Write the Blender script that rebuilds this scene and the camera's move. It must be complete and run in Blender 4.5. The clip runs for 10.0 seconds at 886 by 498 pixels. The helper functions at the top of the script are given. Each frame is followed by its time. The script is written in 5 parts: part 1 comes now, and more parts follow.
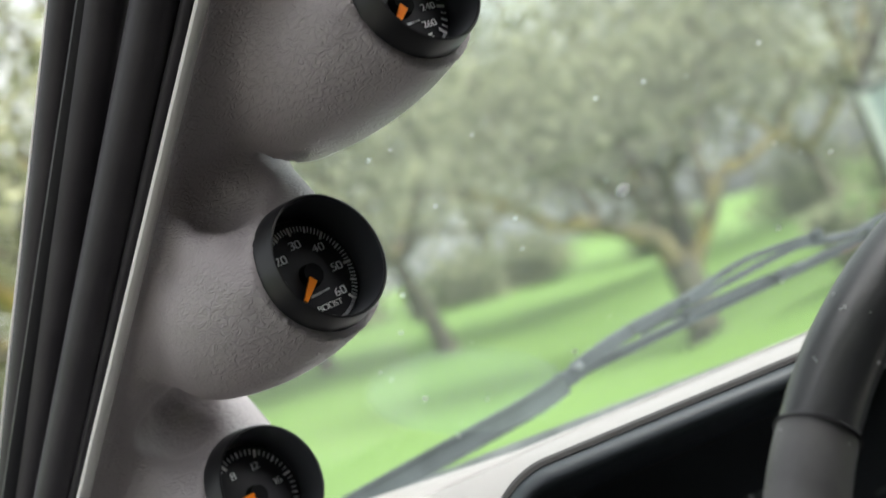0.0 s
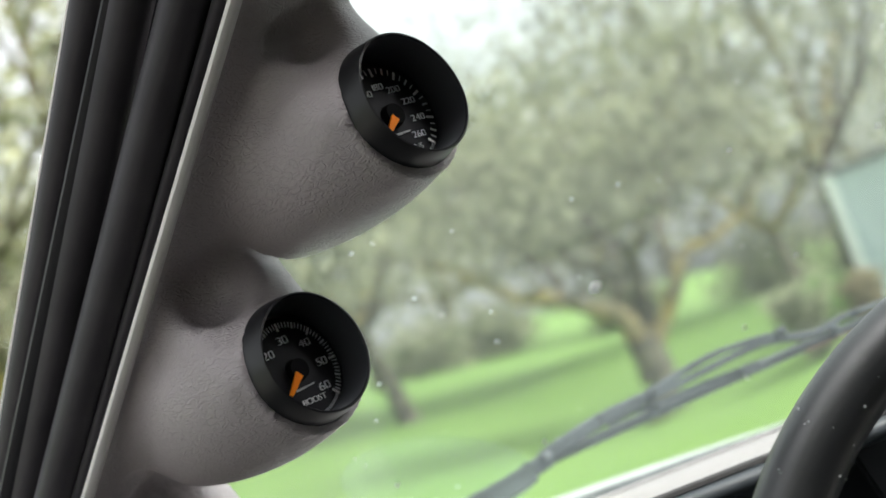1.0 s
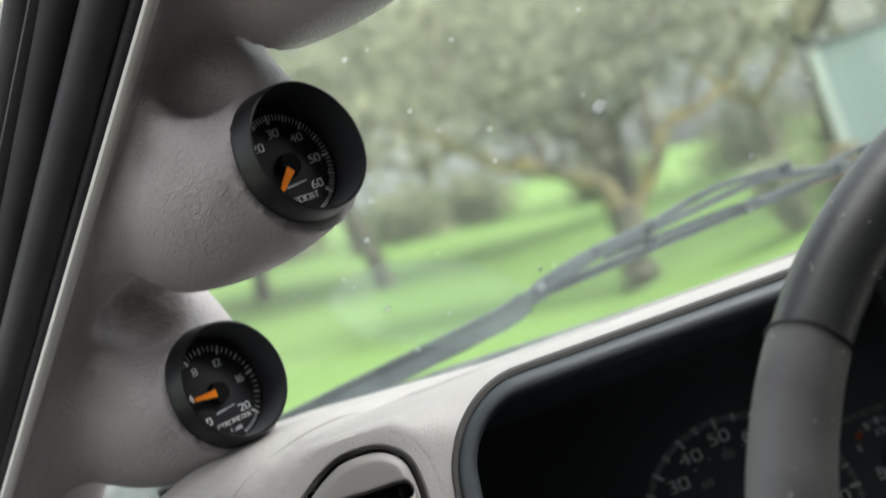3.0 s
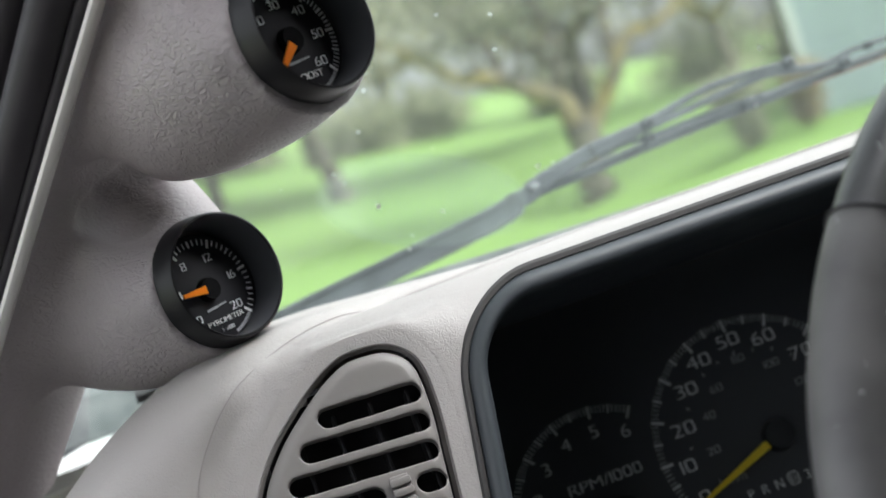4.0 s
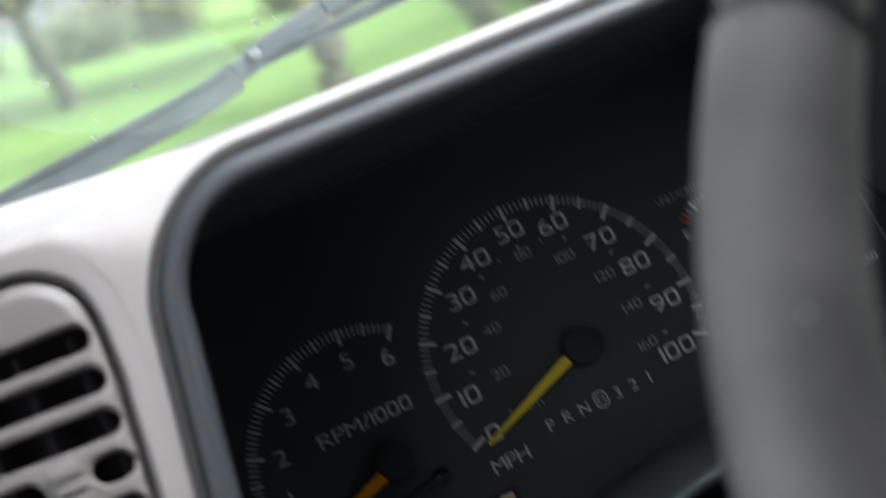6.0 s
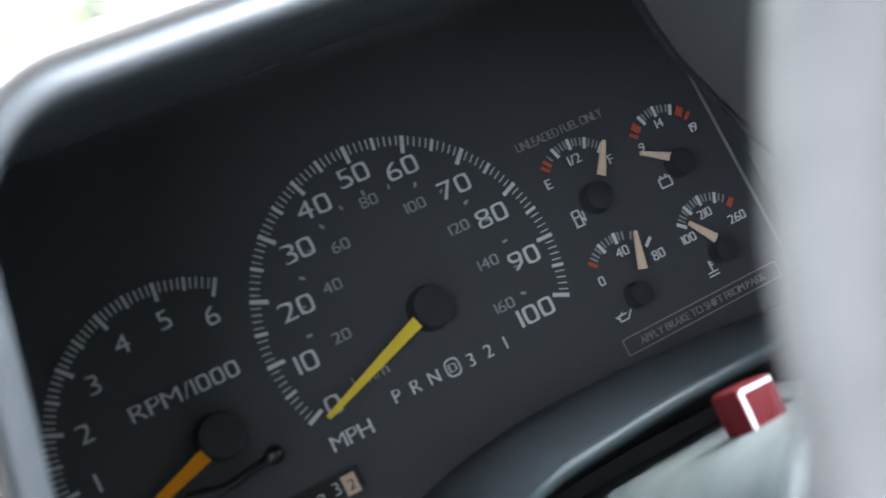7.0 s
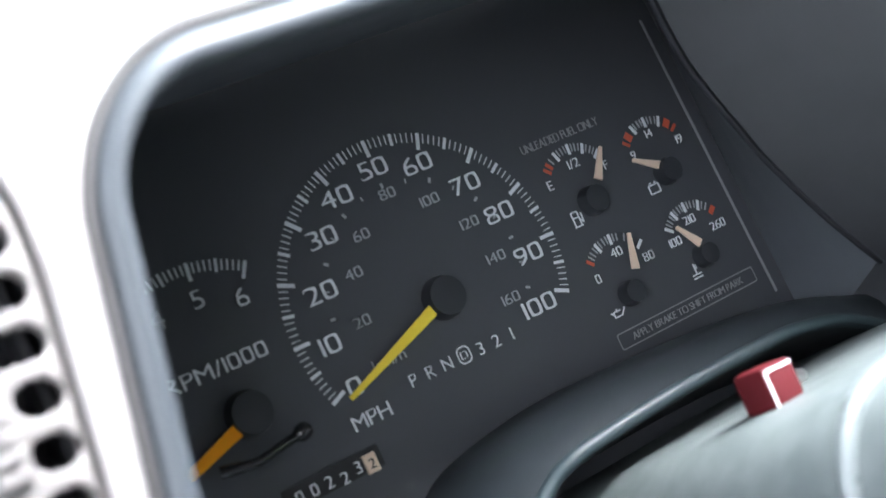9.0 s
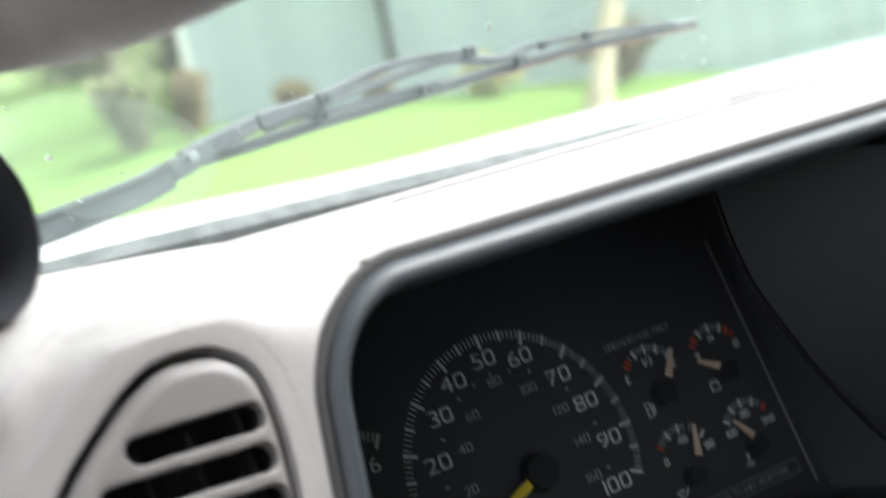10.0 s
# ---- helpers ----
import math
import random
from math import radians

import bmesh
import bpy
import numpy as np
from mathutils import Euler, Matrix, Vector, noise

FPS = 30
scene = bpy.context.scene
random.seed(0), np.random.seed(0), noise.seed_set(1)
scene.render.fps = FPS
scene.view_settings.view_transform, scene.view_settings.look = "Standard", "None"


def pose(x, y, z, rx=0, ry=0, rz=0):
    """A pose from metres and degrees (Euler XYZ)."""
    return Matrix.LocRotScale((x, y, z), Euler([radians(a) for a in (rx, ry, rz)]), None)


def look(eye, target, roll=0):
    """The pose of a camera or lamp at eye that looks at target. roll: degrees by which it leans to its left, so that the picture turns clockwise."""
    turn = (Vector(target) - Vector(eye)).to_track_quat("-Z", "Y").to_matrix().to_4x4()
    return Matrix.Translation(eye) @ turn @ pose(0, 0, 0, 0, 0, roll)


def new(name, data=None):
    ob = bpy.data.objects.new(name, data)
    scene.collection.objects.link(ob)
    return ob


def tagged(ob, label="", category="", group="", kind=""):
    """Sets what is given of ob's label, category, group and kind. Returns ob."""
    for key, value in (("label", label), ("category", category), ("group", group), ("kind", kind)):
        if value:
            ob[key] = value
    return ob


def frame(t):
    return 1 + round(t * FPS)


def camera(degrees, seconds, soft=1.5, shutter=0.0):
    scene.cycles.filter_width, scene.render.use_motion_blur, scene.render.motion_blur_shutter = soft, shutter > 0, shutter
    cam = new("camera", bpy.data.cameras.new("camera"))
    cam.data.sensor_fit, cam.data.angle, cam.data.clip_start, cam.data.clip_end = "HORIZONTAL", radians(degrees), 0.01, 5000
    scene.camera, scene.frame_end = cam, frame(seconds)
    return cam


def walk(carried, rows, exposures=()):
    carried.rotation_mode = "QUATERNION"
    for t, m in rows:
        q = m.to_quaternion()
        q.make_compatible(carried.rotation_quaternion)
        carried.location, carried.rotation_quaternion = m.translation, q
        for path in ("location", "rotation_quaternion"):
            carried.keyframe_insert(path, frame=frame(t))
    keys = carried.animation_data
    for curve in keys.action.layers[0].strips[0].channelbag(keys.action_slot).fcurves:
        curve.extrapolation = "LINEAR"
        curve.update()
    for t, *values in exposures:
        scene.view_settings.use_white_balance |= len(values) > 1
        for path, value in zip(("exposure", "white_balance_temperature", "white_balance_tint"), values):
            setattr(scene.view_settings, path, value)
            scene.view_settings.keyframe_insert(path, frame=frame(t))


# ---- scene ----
cam = camera(34.2, 10.0, shutter=0.5)
cam.data.dof.use_dof = True
cam.data.dof.focus_distance = 0.57
cam.data.dof.aperture_fstop = 9.0
walk(cam, [
    (0, look((-0.1957, -0.7574, 1.4386), (-0.0810, 0.2335, 1.5082), -21.90)),
    (0.5, look((-0.1988, -0.7743, 1.4469), (-0.0629, 0.2129, 1.5306), -21.10)),
    (1, look((-0.2016, -0.7823, 1.4517), (-0.0473, 0.2000, 1.5571), -20.40)),
    (1.5, look((-0.2049, -0.7764, 1.4480), (-0.0420, 0.2043, 1.5562), -20.08)),
    (2, look((-0.2049, -0.7658, 1.4417), (-0.0509, 0.2189, 1.5236), -19.83)),
    (2.5, look((-0.2083, -0.7550, 1.4360), (-0.0629, 0.2333, 1.4825), -19.54)),
    (3, look((-0.2137, -0.7390, 1.4300), (-0.0760, 0.2514, 1.4447), -19.09)),
    (3.2, look((-0.2159, -0.7325, 1.4290), (-0.0843, 0.2588, 1.4299), -18.92)),
    (4.3, look((-0.2372, -0.6746, 1.4265), (-0.0711, 0.3093, 1.3609), -18.78)),
    (4.5, look((-0.2386, -0.6609, 1.4259), (-0.0613, 0.3206, 1.3537), -18.90)),
    (5, look((-0.2320, -0.6280, 1.4241), (-0.0509, 0.3517, 1.3373), -19.72)),
    (5.5, look((-0.2211, -0.5852, 1.4156), (0.0183, 0.3793, 1.3043), -20.41)),
    (6, look((-0.1910, -0.5245, 1.4038), (0.0909, 0.4184, 1.2260), -21.31)),
    (6.2, look((-0.1846, -0.5051, 1.4027), (0.1116, 0.4239, 1.1807), -21.17)),
    (7.3, look((-0.1963, -0.4365, 1.3965), (0.2373, 0.4237, 1.1283), -16.56)),
    (7.5, look((-0.1996, -0.4323, 1.3918), (0.2450, 0.4250, 1.1323), -16.28)),
    (8, look((-0.2150, -0.4212, 1.3943), (0.2596, 0.4178, 1.1285), -15.17)),
    (8.5, look((-0.2334, -0.4246, 1.3966), (0.2571, 0.4042, 1.1275), -14.79)),
    (8.8, look((-0.2442, -0.4353, 1.4013), (0.2461, 0.3925, 1.1285), -14.82)),
    (9, look((-0.2575, -0.4382, 1.4060), (0.2446, 0.3847, 1.1372), -14.40)),
    (9.2, look((-0.2692, -0.4470, 1.4110), (0.2377, 0.3757, 1.1507), -13.95)),
    (9.5, look((-0.2908, -0.4660, 1.4190), (0.2239, 0.3626, 1.2019), -13.50)),
    (9.8, look((-0.3171, -0.4790, 1.4400), (0.2156, 0.3479, 1.2493), -12.60)),
    (10, look((-0.3408, -0.4920, 1.4490), (0.1956, 0.3330, 1.2873), -11.25)),
], exposures=[(0, 0.57, 6450, 7), (3.2, 0.57, 6450, 7), (4.3, 0.75, 6250, 9), (5.0, 0.81, 6200, 9), (6.2, 1.17, 6150, 10), (7.3, 3.15, 5950, 10), (7.8, 3.25, 5960, 10), (8.5, 3.35, 5980, 11), (9.0, 3.20, 6000, 11), (9.5, 2.38, 6100, 11), (10, 1.18, 6350, 9)])

# ---- daylight ----
world = bpy.data.worlds.new("overcast")
scene.world = world
world.use_nodes = True
wn = world.node_tree
sky = wn.nodes.new("ShaderNodeTexSky")
sky.sky_type = "NISHITA"
sky.sun_disc = False
sky.sun_elevation = radians(50)
sky.sun_rotation = radians(120)
sky.air_density, sky.dust_density, sky.ozone_density = 1.0, 6.0, 1.0
sky_bg = wn.nodes["Background"]
sky_bg.inputs["Strength"].default_value = 0.33
cloud = wn.nodes.new("ShaderNodeHueSaturation")  # overcast: the sky without its blue
cloud.inputs["Saturation"].default_value = 0.12
wn.links.new(sky.outputs["Color"], cloud.inputs["Color"])
wn.links.new(cloud.outputs["Color"], sky_bg.inputs["Color"])
sun_data = bpy.data.lights.new("sun", "SUN")
sun_data.energy, sun_data.angle, sun_data.color = 0.4, radians(75), (1.0, 0.96, 0.9)
sun = new("sun", sun_data)
sun.matrix_world = look((0, 0, 20), (-9, 12, 0))


# ---- materials ----
def material(name, color, rough=0.6, metal=0.0, spec=0.5):
    m = bpy.data.materials.new(name)
    m.use_nodes = True
    b = m.node_tree.nodes["Principled BSDF"]
    b.inputs["Base Color"].default_value = (*color, 1)
    b.inputs["Roughness"].default_value = rough
    b.inputs["Metallic"].default_value = metal
    b.inputs["Specular IOR Level"].default_value = spec
    return m


def vary(m, dark, light, scale, low=0.35, high=0.65, detail=4):
    """Base colour mottled between two tones."""
    t = m.node_tree
    co = t.nodes.new("ShaderNodeTexCoord")
    n = t.nodes.new("ShaderNodeTexNoise")
    n.inputs["Scale"].default_value, n.inputs["Detail"].default_value = scale, detail
    r = t.nodes.new("ShaderNodeValToRGB")
    r.color_ramp.elements[0].position, r.color_ramp.elements[1].position = low, high
    r.color_ramp.elements[0].color, r.color_ramp.elements[1].color = (*dark, 1), (*light, 1)
    t.links.new(co.outputs["Object"], n.inputs["Vector"])
    t.links.new(n.outputs["Fac"], r.inputs["Fac"])
    t.links.new(r.outputs["Color"], t.nodes["Principled BSDF"].inputs["Base Color"])
    return m


def grain(m, scale, strength, distance, warp=1.5, fine=0.0):
    """Moulded leather-like wrinkles, as relief only."""
    t = m.node_tree
    co = t.nodes.new("ShaderNodeTexCoord")
    n = t.nodes.new("ShaderNodeTexNoise")
    n.inputs["Scale"].default_value, n.inputs["Detail"].default_value = scale, 3
    n.inputs["Roughness"].default_value, n.inputs["Distortion"].default_value = 0.45, warp
    w = t.nodes.new("ShaderNodeMath")
    w.operation = "PINGPONG"
    w.inputs[1].default_value = 0.12
    t.links.new(co.outputs["Object"], n.inputs["Vector"])
    t.links.new(n.outputs["Fac"], w.inputs[0])
    f = t.nodes.new("ShaderNodeTexNoise")
    f.inputs["Scale"].default_value, f.inputs["Detail"].default_value = scale * 3, 2
    t.links.new(co.outputs["Object"], f.inputs["Vector"])
    add = t.nodes.new("ShaderNodeMath")
    add.operation = "MULTIPLY_ADD"
    add.inputs[1].default_value = fine
    t.links.new(f.outputs["Fac"], add.inputs[0])
    t.links.new(w.outputs[0], add.inputs[2])
    b = t.nodes.new("ShaderNodeBump")
    b.inputs["Strength"].default_value, b.inputs["Distance"].default_value = strength, distance
    t.links.new(add.outputs[0], b.inputs["Height"])
    t.links.new(b.outputs["Normal"], t.nodes["Principled BSDF"].inputs["Normal"])
    return m


def wrinkles(m, scale, folds, strength, distance):
    """Soft moulded wrinkles drawn out sideways, as relief only."""
    t = m.node_tree
    co = t.nodes.new("ShaderNodeTexCoord")
    mp = t.nodes.new("ShaderNodeMapping")
    mp.inputs["Scale"].default_value = (0.75, 0.75, 1.5)
    n = t.nodes.new("ShaderNodeTexNoise")
    n.inputs["Scale"].default_value, n.inputs["Detail"].default_value = scale, 1
    n.inputs["Distortion"].default_value = 0.6
    k = t.nodes.new("ShaderNodeMath")
    k.operation = "MULTIPLY"
    k.inputs[1].default_value = folds
    s = t.nodes.new("ShaderNodeMath")
    s.operation = "SINE"
    b = t.nodes.new("ShaderNodeBump")
    b.inputs["Strength"].default_value, b.inputs["Distance"].default_value = strength, distance
    t.links.new(co.outputs["Object"], mp.inputs["Vector"])
    t.links.new(mp.outputs["Vector"], n.inputs["Vector"])
    t.links.new(n.outputs["Fac"], k.inputs[0])
    t.links.new(k.outputs[0], s.inputs[0])
    t.links.new(s.outputs[0], b.inputs["Height"])
    t.links.new(b.outputs["Normal"], t.nodes["Principled BSDF"].inputs["Normal"])
    return m


def roughen(m, low, high, scale):
    t = m.node_tree
    co = t.nodes.new("ShaderNodeTexCoord")
    n = t.nodes.new("ShaderNodeTexNoise")
    n.inputs["Scale"].default_value, n.inputs["Detail"].default_value = scale, 5
    r = t.nodes.new("ShaderNodeMapRange")
    r.inputs[3].default_value, r.inputs[4].default_value = low, high
    t.links.new(co.outputs["Object"], n.inputs["Vector"])
    t.links.new(n.outputs["Fac"], r.inputs[0])
    t.links.new(r.outputs[0], t.nodes["Principled BSDF"].inputs["Roughness"])
    return m


def by_object(m, dark, light, leaves=True):
    """A tone of its own for each leaf or object."""
    t = m.node_tree
    o = t.nodes.new("ShaderNodeObjectInfo") if not leaves else t.nodes.new("ShaderNodeNewGeometry")
    x = t.nodes.new("ShaderNodeMix")
    x.data_type = "RGBA"
    x.inputs[6].default_value, x.inputs[7].default_value = (*dark, 1), (*light, 1)
    t.links.new(o.outputs["Random Per Island" if leaves else "Random"], x.inputs[0])
    t.links.new(x.outputs[2], t.nodes["Principled BSDF"].inputs["Base Color"])
    return m


def see_through(name, gloss, film, film_color):
    """A thin pane: clear, with the mirror of its gloss and a pale film of dust or haze on it."""
    m = bpy.data.materials.new(name)
    m.use_nodes = True
    t = m.node_tree
    t.nodes.remove(t.nodes["Principled BSDF"])
    clear = t.nodes.new("ShaderNodeBsdfTransparent")
    clear.inputs["Color"].default_value = (0.90, 0.96, 0.93, 1)
    shine = t.nodes.new("ShaderNodeBsdfGlossy")
    shine.inputs["Roughness"].default_value = 0.02
    dust = t.nodes.new("ShaderNodeBsdfTranslucent")
    dust.inputs["Color"].default_value = (*film_color, 1)
    co = t.nodes.new("ShaderNodeTexCoord")
    n = t.nodes.new("ShaderNodeTexNoise")
    n.inputs["Scale"].default_value, n.inputs["Detail"].default_value = 9, 6
    r = t.nodes.new("ShaderNodeMapRange")
    r.inputs[3].default_value, r.inputs[4].default_value = film * 0.5, film * 1.5
    t.links.new(co.outputs["Object"], n.inputs["Vector"])
    t.links.new(n.outputs["Fac"], r.inputs[0])
    a = t.nodes.new("ShaderNodeMixShader")
    t.links.new(r.outputs[0], a.inputs[0])
    t.links.new(clear.outputs[0], a.inputs[1])
    t.links.new(dust.outputs[0], a.inputs[2])
    b = t.nodes.new("ShaderNodeMixShader")
    fr = t.nodes.new("ShaderNodeFresnel")
    fr.inputs[0].default_value = gloss
    t.links.new(fr.outputs[0], b.inputs[0])
    t.links.new(a.outputs[0], b.inputs[1])
    t.links.new(shine.outputs[0], b.inputs[2])
    t.links.new(b.outputs[0], t.nodes["Material Output"].inputs[0])
    return m


POD = wrinkles(roughen(vary(material("pod_plastic", (0.36, 0.324, 0.333), 0.5), (0.345, 0.31, 0.319), (0.378, 0.34, 0.35), 6), 0.40, 0.56, 30), 300, 21, 0.8, 0.00017)
DASH = grain(roughen(vary(material("dash_plastic", (0.52, 0.51, 0.49), 0.5), (0.350, 0.330, 0.321), (0.392, 0.372, 0.361), 5), 0.40, 0.55, 25), 420, 0.5, 0.0015, 0.8, 0.1)
VENT = roughen(material("vent_plastic", (0.215, 0.200, 0.194), 0.45), 0.38, 0.5, 40)
BEZEL = roughen(material("bezel_plastic", (0.05, 0.058, 0.066), 0.45), 0.38, 0.50, 30)
BLACK = roughen(vary(material("black_plastic", (0.012, 0.012, 0.014), 0.5), (0.010, 0.010, 0.012), (0.018, 0.018, 0.020), 40), 0.42, 0.6, 60)
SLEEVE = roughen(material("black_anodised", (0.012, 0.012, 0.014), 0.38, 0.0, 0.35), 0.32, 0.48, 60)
# paler than the sleeve's own black: holds the light that falls inside
LIT_BORE = roughen(material("lit_bore_grey", (0.055, 0.058, 0.066), 0.35), 0.3, 0.42, 60)
HUB = material("hub_black", (0.007, 0.007, 0.008), 0.8, 0.0, 0.1)
FACE = material("dial_black", (0.020, 0.020, 0.024), 0.6, 0.0, 0.3)
DIAL = roughen(material("blue_black_dial", (0.066, 0.070, 0.078), 0.6, 0.0, 0.35), 0.5, 0.65, 40)
TUB = roughen(vary(material("blue_black_hood", (0.100, 0.110, 0.121), 0.45, 0.0, 0.35), (0.094, 0.103, 0.114), (0.106, 0.116, 0.128), 30), 0.4, 0.55, 50)
PANEL = roughen(vary(material("dark_panel", (0.044, 0.045, 0.049), 0.6), (0.040, 0.041, 0.045), (0.048, 0.049, 0.054), 20), 0.5, 0.7, 50)
RUBBER = grain(vary(material("rubber", (0.042, 0.039, 0.045), 0.5, 0.0, 0.25), (0.036, 0.033, 0.039), (0.049, 0.045, 0.052), 30), 500, 0.2, 0.001)
GRIP = grain(roughen(vary(material("worn_leather", (0.12, 0.117, 0.119), 0.45, 0.0, 0.7), (0.085, 0.082, 0.084), (0.16, 0.155, 0.156), 28), 0.38, 0.52, 40), 450, 0.4, 0.0009, 1.0, 0.3)
LEATHER = grain(roughen(vary(material("leather", (0.035, 0.036, 0.039), 0.35, 0.0, 0.9), (0.03, 0.031, 0.034), (0.042, 0.043, 0.046), 25), 0.28, 0.42, 40), 450, 0.35, 0.0008, 1.0, 0.2)
WHITE_INK = material("white_ink", (0.74, 0.75, 0.78), 0.5)
GAUGE_INK = material("gauge_ink", (0.75, 0.75, 0.75), 0.5)
GREY_INK = material("grey_ink", (0.36, 0.37, 0.39), 0.5)
DIM_INK = material("dim_ink", (0.27, 0.27, 0.28), 0.5)
RED_INK = material("red_ink", (0.55, 0.10, 0.05), 0.5)
YELLOW = material("yellow_needle", (0.90, 0.68, 0.05), 0.45)
AMBER = material("amber_needle", (0.95, 0.36, 0.005), 0.5, 0.0, 0.2)
ORANGE = material("orange_needle", (0.95, 0.24, 0.005), 0.6, 0.0, 0.15)
CREAM = material("cream_needle", (0.80, 0.62, 0.48), 0.5)
TRIM_EDGE = grain(material("pale_trim", (0.8, 0.775, 0.76), 0.4), 300, 0.4, 0.001)
RED = roughen(material("red_button", (0.075, 0.006, 0.009), 0.6, 0.0, 0.2), 0.58, 0.75, 80)
TEAL = roughen(material("teal_black_plastic", (0.024, 0.038, 0.042), 0.5, 0.0, 0.4), 0.44, 0.58, 40)
STRIP = vary(material("grey_rubber_strip", (0.10, 0.11, 0.11), 0.7), (0.08, 0.09, 0.09), (0.14, 0.15, 0.15), 60)
STEEL = material("bright_metal", (0.6, 0.6, 0.6), 0.3, 1.0)
COLUMN = grain(roughen(vary(material("column_plastic", (0.12, 0.138, 0.138), 0.45), (0.10, 0.118, 0.116), (0.14, 0.16, 0.157), 70), 0.42, 0.58, 30), 420, 0.4, 0.001, 0.8, 0.1)
WIPER = roughen(vary(material("wiper_black", (0.055, 0.063, 0.07), 0.5), (0.04, 0.046, 0.052), (0.08, 0.09, 0.098), 30), 0.4, 0.6, 60)
PAINT = material("white_paint", (0.66, 0.68, 0.68), 0.25)
# besides dust, the film paints in the veil of the reflected dash
GLASS = see_through("windscreen_glass", 1.58, 0.06, (0.75, 0.85, 0.82))
CARPET = vary(material("dark_carpet", (0.06, 0.058, 0.056), 0.95), (0.05, 0.048, 0.046), (0.075, 0.072, 0.07), 90)
SEAM = material("seam_grey", (0.20, 0.187, 0.182), 0.7)
# parting line on the dash top; also the shade drawn in its end crease
SEAM_CREASE_SHADE = material("seam_and_crease_shade", (0.30, 0.283, 0.275), 0.6)
GAP = material("joint_rubber", (0.05, 0.048, 0.048), 0.7)
CAP = material("cap_black", (0.034, 0.037, 0.042), 0.5, 0.0, 0.3)
FLOOR_TRIM = roughen(vary(material("blue_grey_trim", (0.020, 0.025, 0.028), 0.42, 0.0, 0.28), (0.018, 0.022, 0.025), (0.023, 0.028, 0.032), 40), 0.36, 0.5, 60)
COLLAR = roughen(material("collar_plastic", (0.15, 0.17, 0.17), 0.3, 0.0, 0.8), 0.22, 0.34, 50)
GREY_PIN = roughen(material("grey_metal", (0.22, 0.23, 0.24), 0.45, 0.3), 0.35, 0.55, 80)
RUST = vary(material("rust_edge", (0.22, 0.12, 0.07), 0.8), (0.16, 0.09, 0.06), (0.28, 0.16, 0.10), 60)
KNOB = material("knob_black", (0.015, 0.015, 0.017), 0.12, 0.0, 0.7)
CLOTH = vary(material("headliner_cloth", (0.35, 0.34, 0.33), 0.9), (0.32, 0.31, 0.30), (0.38, 0.37, 0.36), 60)
GRASS = vary(material("grass", (0.125, 0.218, 0.040), 0.85), (0.116, 0.204, 0.037), (0.134, 0.225, 0.044), 0.6, 0.3, 0.7, 8)
BARK = vary(material("bark", (0.12, 0.105, 0.085), 0.9), (0.062, 0.053, 0.044), (0.15, 0.135, 0.095), 4)
PALE_BARK = vary(material("pale_bark", (0.42, 0.36, 0.27), 0.9), (0.34, 0.29, 0.21), (0.5, 0.44, 0.34), 5)
MOSS = vary(material("mossy_bark", (0.3, 0.26, 0.08), 0.9), (0.12, 0.105, 0.07), (0.34, 0.26, 0.085), 2.2)
LICHEN = by_object(material("lichen_twigs", (0.2, 0.2, 0.13), 0.9), (0.065, 0.075, 0.04), (0.33, 0.335, 0.20))
LEAF = by_object(material("dark_leaf", (0.06, 0.09, 0.04), 0.8), (0.025, 0.045, 0.02), (0.11, 0.14, 0.06))
SIDING = vary(material("siding_paint", (0.30, 0.365, 0.375), 0.7), (0.28, 0.34, 0.35), (0.32, 0.39, 0.40), 2)
BOARD = material("corner_board_paint", (0.52, 0.55, 0.52), 0.6)
ROOF = vary(material("shingle", (0.12, 0.12, 0.12), 0.9), (0.09, 0.09, 0.09), (0.16, 0.16, 0.16), 8)
SPOT = material("dried_water", (0.85, 0.88, 0.88), 0.5)
SMEAR = see_through("wiper_smear", 1.02, 0.07, (0.85, 0.9, 0.85))
EARTHY = by_object(material("dry_leaf", (0.2, 0.17, 0.1), 0.9), (0.10, 0.085, 0.045), (0.27, 0.22, 0.12))
STRAW = by_object(material("straw_leaf", (0.35, 0.36, 0.16), 0.85), (0.30, 0.32, 0.14), (0.42, 0.42, 0.2))
EARTH = vary(material("gravel", (0.24, 0.22, 0.19), 0.95), (0.18, 0.16, 0.14), (0.3, 0.28, 0.25), 12)


# ---- mesh helpers ----
def finish(bm, mat, smooth=True):
    me = bpy.data.meshes.new("mesh")
    bm.normal_update()
    bm.to_mesh(me)
    bm.free()
    me.materials.append(mat)
    if smooth:
        me.shade_smooth()
        me.set_sharp_from_angle(angle=radians(38))
    return me


def part(name, bm, mat, parent=None, label="", m=None, smooth=True):
    me = bm if isinstance(bm, bpy.types.Mesh) else finish(bm, mat, smooth)
    ob = new(name, me)
    if m is not None:
        ob.matrix_basis = m
    ob.parent = parent
    return tagged(ob, label)


def thing(name, m, label, category, group="", kind=""):
    ob = new(name)
    ob.matrix_basis = m
    ob.empty_display_size = 0.02
    return tagged(ob, label, category, group, kind)


def box(sx, sy, sz, at=(0, 0, 0), bevel=0.0, m=None):
    bm = bmesh.new()
    bmesh.ops.create_cube(bm, size=1, matrix=Matrix.Translation(at) @ Matrix.Diagonal((sx, sy, sz, 1)))
    if bevel:
        bmesh.ops.bevel(bm, geom=bm.edges[:], offset=bevel, segments=2, affect="EDGES", profile=0.6)
    if m is not None:
        bm.transform(m)
    return bm


